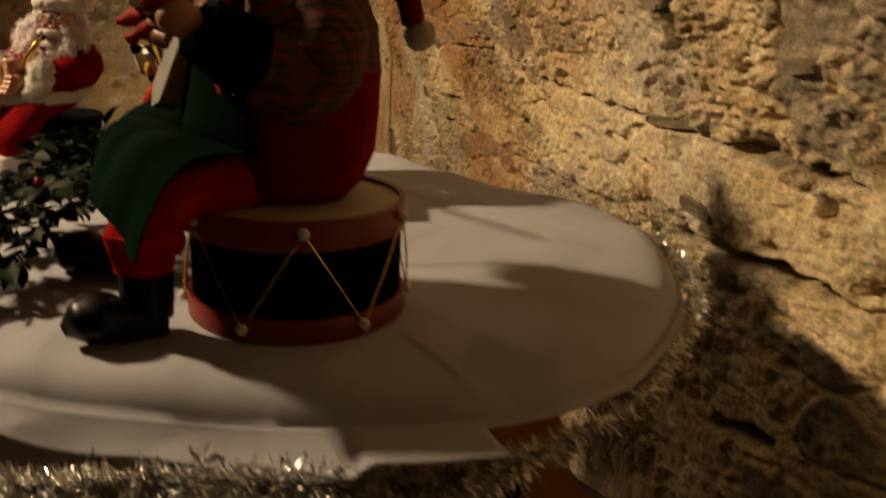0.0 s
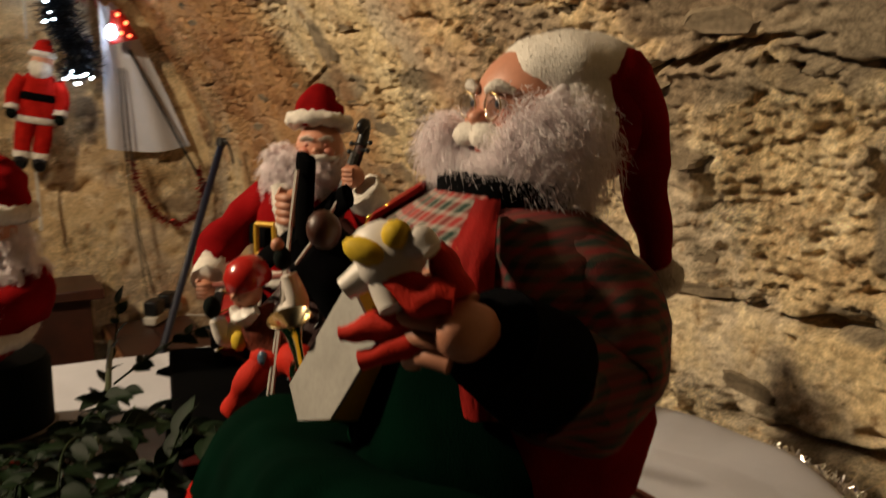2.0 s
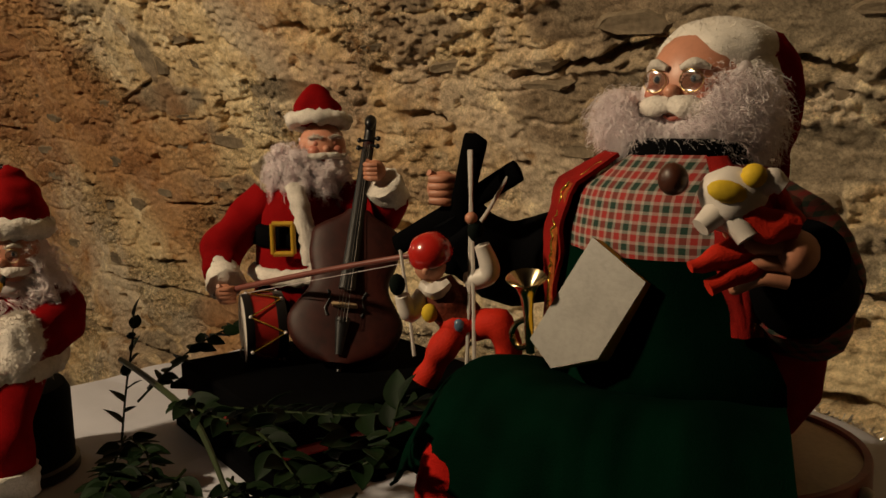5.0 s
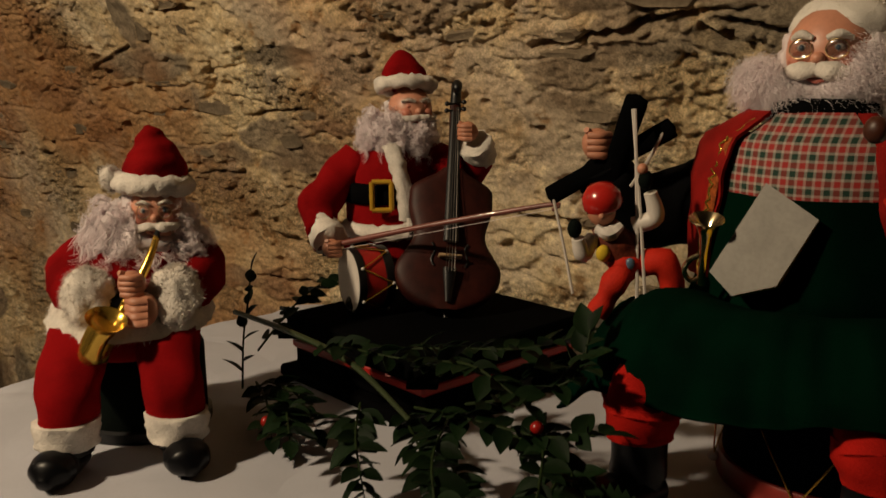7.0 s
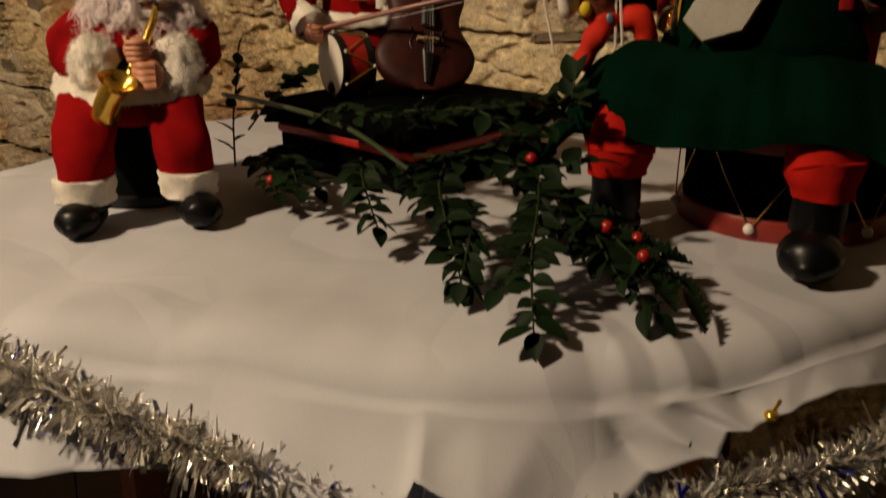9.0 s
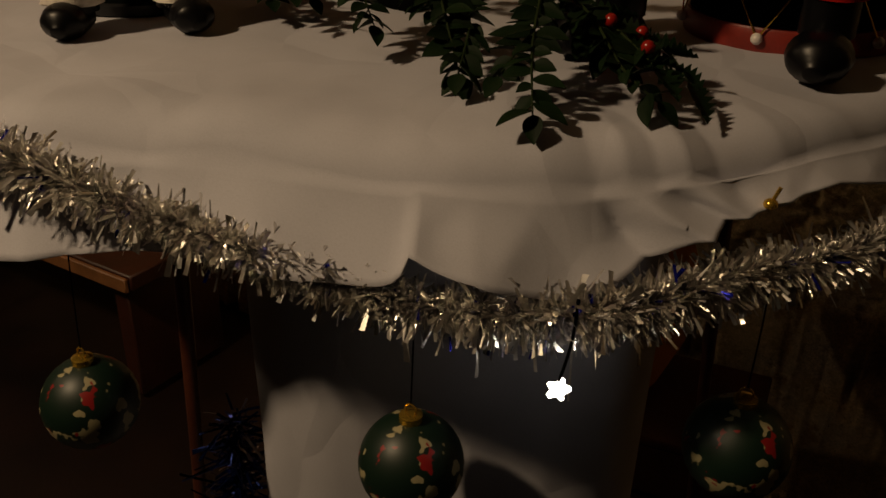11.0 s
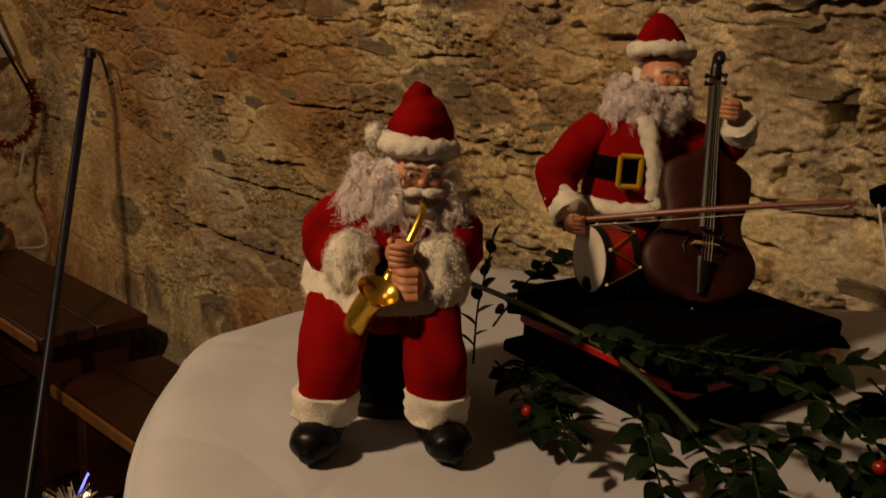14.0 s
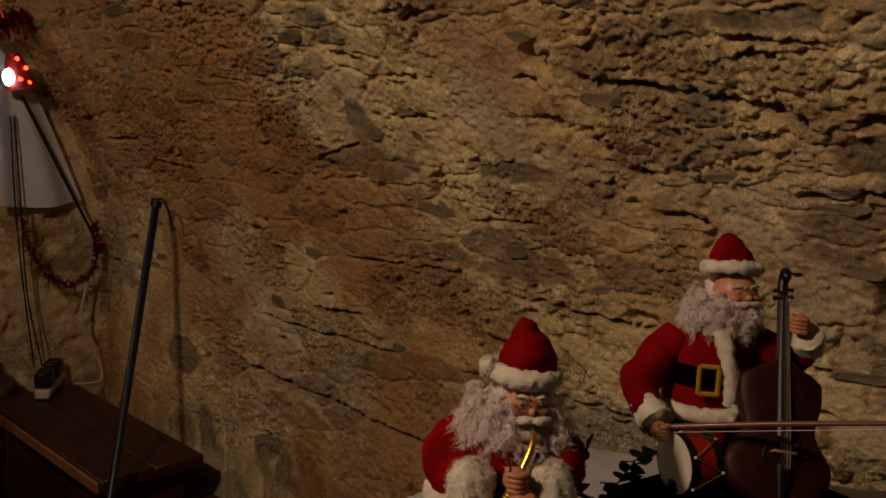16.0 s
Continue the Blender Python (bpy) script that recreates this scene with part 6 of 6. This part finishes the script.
k.tube([(0, 0, 0), (0.09, -0.015, 0.0), (0.20, -0.035, -0.008), (0.30, -0.07, -0.03)], (0.0028, 0.003, 0.003, 0.0022), STEM, n=8)
k.make("stalk", twig)

# ---- the far end: benches, pole, sheet, hanging figure ----
BENCH_WOOD = material("varnished_red_pine", (0.055, 0.013, 0.005), 0.5, spread=0.25, scale=9, bump=0.12, fine=120, coat=0.05)
PALE_EDGE = material("worn_pine_edge", (0.3, 0.13, 0.05), 0.5, spread=0.2, scale=20, bump=0.1)


def bench(x0, x1, y0, y1, z, label):
    ob = thing("wooden_bench", pose((x0 + x1) / 2, (y0 + y1) / 2, FLOOR), label, "bench", "benches along the wall")
    w, d, h = x1 - x0, y1 - y0, z - FLOOR
    for j in range(2):
        k = Kit()
        k.block(pose(0, (j - 0.5) * d / 2, h - 0.02), (w, d / 2 - 0.004, 0.04), BENCH_WOOD, 0.004)
        k.make("plank", ob)
    k = Kit()
    k.block(pose(0, -d / 2 - 0.006, h - 0.022), (w - 0.01, 0.012, 0.036), PALE_EDGE, 0.003)
    k.make("edge_strip", ob, "worn pale front edge")
    for s in (-1, 1):
        k = Kit()
        k.block(pose(s * (w / 2 - 0.09), 0, (h - 0.04) / 2), (0.05, d * 0.8, h - 0.042), BENCH_WOOD, 0.004)
        k.make("leg", ob)
    k = Kit()
    k.block(pose(0, 0, h * 0.45), (w - 0.24, 0.04, 0.06), BENCH_WOOD, 0.004)
    k.make("stretcher", ob)
    return ob


bench(-4.02, -3.06, 0.62, 0.97, 0.15, "red-brown varnished wooden bench with power strip on it")
bench(-3.03, -1.9, 0.64, 0.99, 0.02, "low red-brown varnished wooden bench against the wall")
bench(-4.05, -3.75, 0.15, 0.60, 0.36, "brown wooden seat standing against the end wall")

BLUE_METAL = material("dark_blue_metal", (0.006, 0.009, 0.03), 0.35, metal=0.0, spread=0.1, bump=0.02)
pole = thing("metal_pole", pose(-2.66, 0.35, FLOOR), "slim dark blue metal pole leaning on the wall", "pole")
p0, p1 = Vector((0, 0, 0)), Vector((-3.38, 0.97, 0.925)) - Vector((-2.66, 0.35, FLOOR))
k = Kit()
k.tube([p0, p0.lerp(p1, 0.5), p1], (0.012, 0.013, 0.0135), BLUE_METAL, n=14)
k.make("shaft", pole)
k = Kit()
k.tube([p1, p1 + Vector((0, 0.004, 0.03))], (0.019, 0.018), BLACK_PLASTIC, n=14)
k.tube([p1 + Vector((0, 0, 0.02)), p1 + Vector((0.04, 0.015, 0.012)), p1 + Vector((0.055, 0.03, -0.06))], (0.006, 0.005, 0.004), BLACK_PLASTIC, n=8)
k.make("grip", pole, "black plastic grip with a strap")

strip = thing("power_strip", pose(-4.0, 0.86, 0.155, 0, 0, -35), "white power strip with two black adapters plugged in", "power strip")
WHITE_PLASTIC = material("white_plastic", (0.6, 0.56, 0.5), 0.4, spread=0.08, bump=0.02)
k = Kit()
k.block(pose(0, 0, 0.018), (0.28, 0.055, 0.036), WHITE_PLASTIC, 0.006)
k.make("socket_bar", strip)
for x in (-0.05, 0.085):
    k = Kit()
    k.block(pose(x, 0, 0.068), (0.085, 0.06, 0.062), BLACK_PLASTIC, 0.008)
    k.make("adapter", strip, "black plug-in adapter")
k = Kit()
k.ball((-0.12, 0, 0.042), 0.009, glow("red_pilot", (1.0, 0.12, 0.03), 4.0), seg=12)
k.make("switch", strip, "glowing red switch")


def cable(name, pts, r, mat, label):
    o = Vector(pts[0])
    k = Kit()
    k.tube([Vector(p) - o for p in pts], r, mat, n=7)
    ob = k.make(name, label=label, category="cable", group="cables at the end wall")
    ob.location = o
    return ob


cable("cable", ((-4.0, 0.777, 1.272), (-4.0, 0.92, 0.98), (-4.0, 1.06, 0.70)), 0.006, BLACK_PLASTIC, "black cable slanting down the end wall")
cable("cable", ((-4.0, 1.06, 0.70), (-4.0, 1.0, 0.52), (-4.0, 0.985, 0.40), (-4.0, 1.03, 0.30), (-3.99, 1.06, 0.16), (-3.98, 0.95, 0.162)), 0.0055, WHITE_PLASTIC, "white cable hanging down to the power strip")
cable("cable", ((-4.0, 0.735, 1.2), (-3.99, 0.74, 0.9), (-3.99, 0.76, 0.6), (-4.0, 0.80, 0.25)), 0.003, BLACK_PLASTIC, "thin black lamp lead hanging down")
cable("cable", ((-4.0, 0.75, 1.2), (-3.99, 0.76, 0.9), (-3.99, 0.775, 0.55), (-4.0, 0.83, 0.25)), 0.003, BLACK_PLASTIC, "thin black lamp lead hanging down")
k = Kit()
k.block(pose(0, 0, 0), (0.03, 0.03, 0.06), BLACK_PLASTIC, 0.005)
plug = k.make("cable_plug", label="black plug where two cables join", category="plug")
plug.location = (-4.0, 1.055, 0.70)

SHEET = material("white_sheet", (0.62, 0.62, 0.68), 0.8, spread=0.06, scale=6, bump=0.08)
grid = []
for i, f in enumerate(np.linspace(0, 1, 24)):
    row = []
    for g in np.linspace(0, 1, 30):
        z = 1.46 - 0.58 * f - 0.02 * math.sin(g * 3.1)
        left, rightmost = 0.67, 0.72 + 0.29 * f ** 0.75
        y = left + (rightmost - left) * g
        row.append((-4.0 - 0.03 + 0.02 * math.sin(g * 11 + f) * (0.3 + 0.7 * f) + 0.025 * (1 - g), y, z))
    grid.append(row)
k = Kit()
k.sheet(grid, SHEET, 0.002)
sheet = k.make("hanging_sheet", label="white cloth sheet hung on the end wall", category="cloth")
settle(sheet, (-4.0, 0.8, 0.88))

garland("red_tinsel", [(-3.99, 0.763, 0.83), (-3.98, 0.78, 0.72), (-3.98, 0.85, 0.60), (-3.98, 0.936, 0.555), (-3.98, 1.02, 0.60), (-3.98, 1.05, 0.70), (-3.98, 1.03, 0.80)], 0.019, 1300, (RED_FOIL, SILVER), "thin red tinsel looped under the sheet", 9, width=0.002)
garland("red_tinsel", [(-3.9, 0.50, 1.56), (-3.9, 0.62, 1.50), (-3.9, 0.74, 1.55), (-3.9, 0.84, 1.57), (-3.9, 0.90, 1.60)], 0.05, 3000, (RED_FOIL, SILVER), "red tinsel hanging from the vault", 10, width=0.002)

# the lit wreath beside the sheet
wreath = thing("tinsel_bunch", pose(-3.93, 0.565, 1.235), "thick black tinsel bunch with small white lights", "tinsel")
rng = random.Random(5)
k = Kit()
vs, fs = [], []
for _ in range(6500):
    f = rng.random()
    c = Vector((rng.gauss(0, 0.012), 0.028 * math.sin(9 * f) + rng.gauss(0, 0.026) - 0.05 * f, -0.07 + 0.42 * f))
    d = Vector((rng.gauss(0, 1), rng.gauss(0, 1), rng.gauss(0, 0.7))).normalized()
    s = d.cross(Vector((rng.gauss(0, 1), rng.gauss(0, 1), rng.gauss(0, 1)))).normalized() * 0.0024
    n = len(vs)
    vs += [c - s, c + s, c + d * 0.055 * rng.uniform(0.6, 1.1)]
    fs.append((n, n + 1, n + 2))
k.add(vs, fs, GREEN_FOIL)
k.make("needles", wreath, kind="stuff", smooth=0)
COLD = glow("cold_led", (0.75, 0.9, 1.0), 25.0)
for j in range(18):
    k = Kit()
    low = j < 8
    f = rng.random()
    at = (0.06, rng.uniform(-0.045, 0.05), rng.uniform(-0.10, -0.05)) if low else (0.055, -0.075 - 0.05 * f + rng.gauss(0, 0.01), 0.10 + 0.24 * f)
    k.ball(at, (0.004, rng.uniform(0.004, 0.012), rng.uniform(0.003, 0.007)), COLD, seg=10)
    k.make("light", wreath, "small white light")
lamp = thing("red_lantern", pose(-3.93, 0.70, 1.30), "small red and white lit ornament", "lantern")
k = Kit()
k.tube([(0, 0.02, 0.12), (0, 0.035, 0.06), (0, 0.05, 0.0)], (0.02, 0.04, 0.055), RED_TRIM, n=20)
k.make("body", lamp)
for y, z in ((0.02, 0.1), (0.05, 0.07), (0.03, 0.03), (0.06, 0.02)):
    k = Kit()
    k.ball((0.045, y, z), 0.008, glow("red_led", (1.0, 0.1, 0.03), 6.0), seg=10)
    k.make("red_light", lamp, "small red light")
k = Kit()
k.ball((0.03, -0.005, 0.035), (0.02, 0.02, 0.03), COLD, seg=14)
k.make("white_light", lamp, "white light")

# the little climbing figure on its cord
k = Kit()
for s in (-1, 1):
    k.tube([(0, s * 0.03, 0.20), (0.005, s * 0.034, 0.12), (0.005, s * 0.032, 0.05)], (0.036, 0.034, 0.03), BRIGHT_RED, n=16)
    k.tube([(0.005, s * 0.032, 0.055), (0.005, s * 0.032, 0.03)], 0.034, FUR, n=16, lump=0.004, freq=120)
    k.tube([(0.0, s * 0.032, 0.02), (0.04, s * 0.034, 0.008), (0.06, s * 0.036, 0.006)], (0.028, 0.026, 0.018), SHOE, n=14)
    k.tube([(0, s * 0.06, 0.33), (0.01, s * 0.085, 0.27), (0.03, s * 0.085, 0.22)], (0.028, 0.028, 0.025), BRIGHT_RED, n=14)
    k.tube([(0.026, s * 0.085, 0.225), (0.032, s * 0.085, 0.205)], 0.027, FUR, n=14, lump=0.004, freq=120)
    k.ball((0.036, s * 0.085, 0.19), 0.02, GREEN_FELT, seg=12)
k.lathe([(0.07, 0.17), (0.072, 0.22), (0.066, 0.28), (0.055, 0.34), (0.03, 0.365)], BRIGHT_RED, n=24, squash=(0.75, 1))
k.lathe([(0.07, 0.165), (0.078, 0.175), (0.074, 0.19)], FUR, n=24, squash=(0.75, 1), lump=0.005, freq=100)
k.lathe([(0.069, 0.25), (0.0725, 0.255), (0.0705, 0.275), (0.067, 0.28)], BLACK_CLOTH, n=24, squash=(0.76, 1))
k.ball((0.01, 0, 0.395), (0.04, 0.042, 0.044), FACE, seg=18)
k.ball((0.024, 0, 0.372), (0.035, 0.044, 0.04), FUR, seg=18, lump=0.012, freq=60)
k.tube([(0.004, 0, 0.42), (0.0, 0.004, 0.455), (-0.005, 0.02, 0.48)], (0.047, 0.036, 0.01), BRIGHT_RED, n=18)
k.lathe([(0.047, 0.415), (0.054, 0.425), (0.047, 0.438)], FUR, n=20, lump=0.004, freq=100)
climber = k.make("hanging_doll", label="red and white bearded doll hanging before the wall", category="doll")
climber.matrix_world = pose(-3.96, 0.380, 0.825, -10, 0, -6)
cable("cord", ((-3.96, 0.40, 1.30), (-3.97, 0.40, 1.6), (-3.98, 0.40, 1.95)), 0.004, WHITE_PLASTIC, "pale cord from which the doll hangs")
cable("cord", ((-3.96, 0.40, 0.82), (-3.96, 0.402, 0.70), (-3.96, 0.405, 0.57)), 0.006, WHITE_PLASTIC, "pale cord end dangling below the doll")

# dark blue tinsel on the floor side of the stand, and the guitar behind the table
garland("blue_tinsel", [(-0.93, 0.02, 0.44), (-0.925, 0.015, 0.38), (-0.93, 0.01, 0.30), (-0.92, 0.0, 0.2)], 0.035, 2600, (DARK_BLUE_FOIL, SILVER), "dark blue tinsel hanging beside the stand", 12)

SPRUCE = material("orange_varnished_spruce", (0.6, 0.22, 0.035), 0.28, spread=0.12, scale=10, bump=0.03, coat=0.5)
GUITAR_SIDE = material("dark_guitar_side", (0.05, 0.02, 0.012), 0.3, spread=0.15, bump=0.03, coat=0.4)
gz = Vector((-0.38, -0.30, 0.87)).normalized()
gy = Vector((-0.90, 0.26, -0.30))
gy = (gy - gz * gy.dot(gz)).normalized()
guitar = thing("guitar", Matrix((gy.cross(gz), gy, gz)).transposed().to_4x4(), "orange acoustic guitar leaning behind the table", "guitar")
guitar.matrix_world = Matrix.Translation((-0.757, 0.80, 0.135)) @ guitar.matrix_world @ Matrix.Scale(0.9, 4)
crate = thing("wooden_crate", pose(-0.755, 0.755, FLOOR, 0, 0, 8), "plain brown wooden crate under the guitar", "crate")
for side, z in enumerate((0.06, 0.17, 0.28, 0.39)):
    for s in (-1, 1):
        k = Kit()
        k.block(pose(0, s * 0.12, z), (0.4, 0.014, 0.095), WOOD_RED, 0.003)
        k.make("slat", crate)
        k = Kit()
        k.block(pose(s * 0.193, 0, z), (0.014, 0.224, 0.095), WOOD_RED, 0.003)
        k.make("slat", crate)
k = Kit()
k.block(pose(0, 0, 0.445), (0.41, 0.26, 0.014), WOOD_RED, 0.003)
k.make("lid", crate)


def waist(t):
    return 0.19 * math.sqrt(max(0.0, 1 - ((t - 0.32) / 0.33) ** 2)) if t < 0.32 else (0.19 - 0.065 * smooth(0.32, 0.6, t) if t < 0.6 else 0.125 + 0.015 * smooth(0.6, 0.78, t) - 0.14 * smooth(0.8, 1.0, t) ** 2)


for nm, mat, y0, y1 in (("soundboard", SPRUCE, -0.052, -0.047), ("sides", GUITAR_SIDE, -0.0475, 0.048)):
    k = Kit()
    ts = np.concatenate((np.linspace(0.004, 0.1, 10), np.linspace(0.12, 0.9, 24), np.linspace(0.91, 0.998, 10)))
    left_side = [(-max(0.004, float(waist(t))), t * 0.48) for t in ts]
    loop = left_side + [(-x, z) for x, z in left_side[::-1]]
    k.rings([[Vector((x, y, z)) for x, z in loop] for y in (y0, y1)], mat)
    k.make(nm, guitar)
k = Kit()
k.lathe([(0.05, 0.0), (0.05, 0.0016), (0.001, 0.0016)], BLACK_PLASTIC, Matrix.Translation((0, -0.0525, 0.32)) @ pose(0, 0, 0, 90, 0, 0), n=36)
k.make("sound_hole", guitar)
k = Kit()
k.block(pose(0, -0.05, 0.56), (0.05, 0.022, 0.42), GUITAR_SIDE, 0.006)
k.make("neck", guitar)
k = Kit()
k.block(pose(0, -0.056, 0.13), (0.15, 0.01, 0.028), GUITAR_SIDE, 0.003)
k.make("bridge", guitar)
for j in range(6):
    k = Kit()
    k.tube([((j - 2.5) * 0.010, -0.062, 0.13), ((j - 2.5) * 0.0085, -0.064, 0.5)], 0.0006, SILVER, n=4, steps=2)
    k.make("string", guitar)
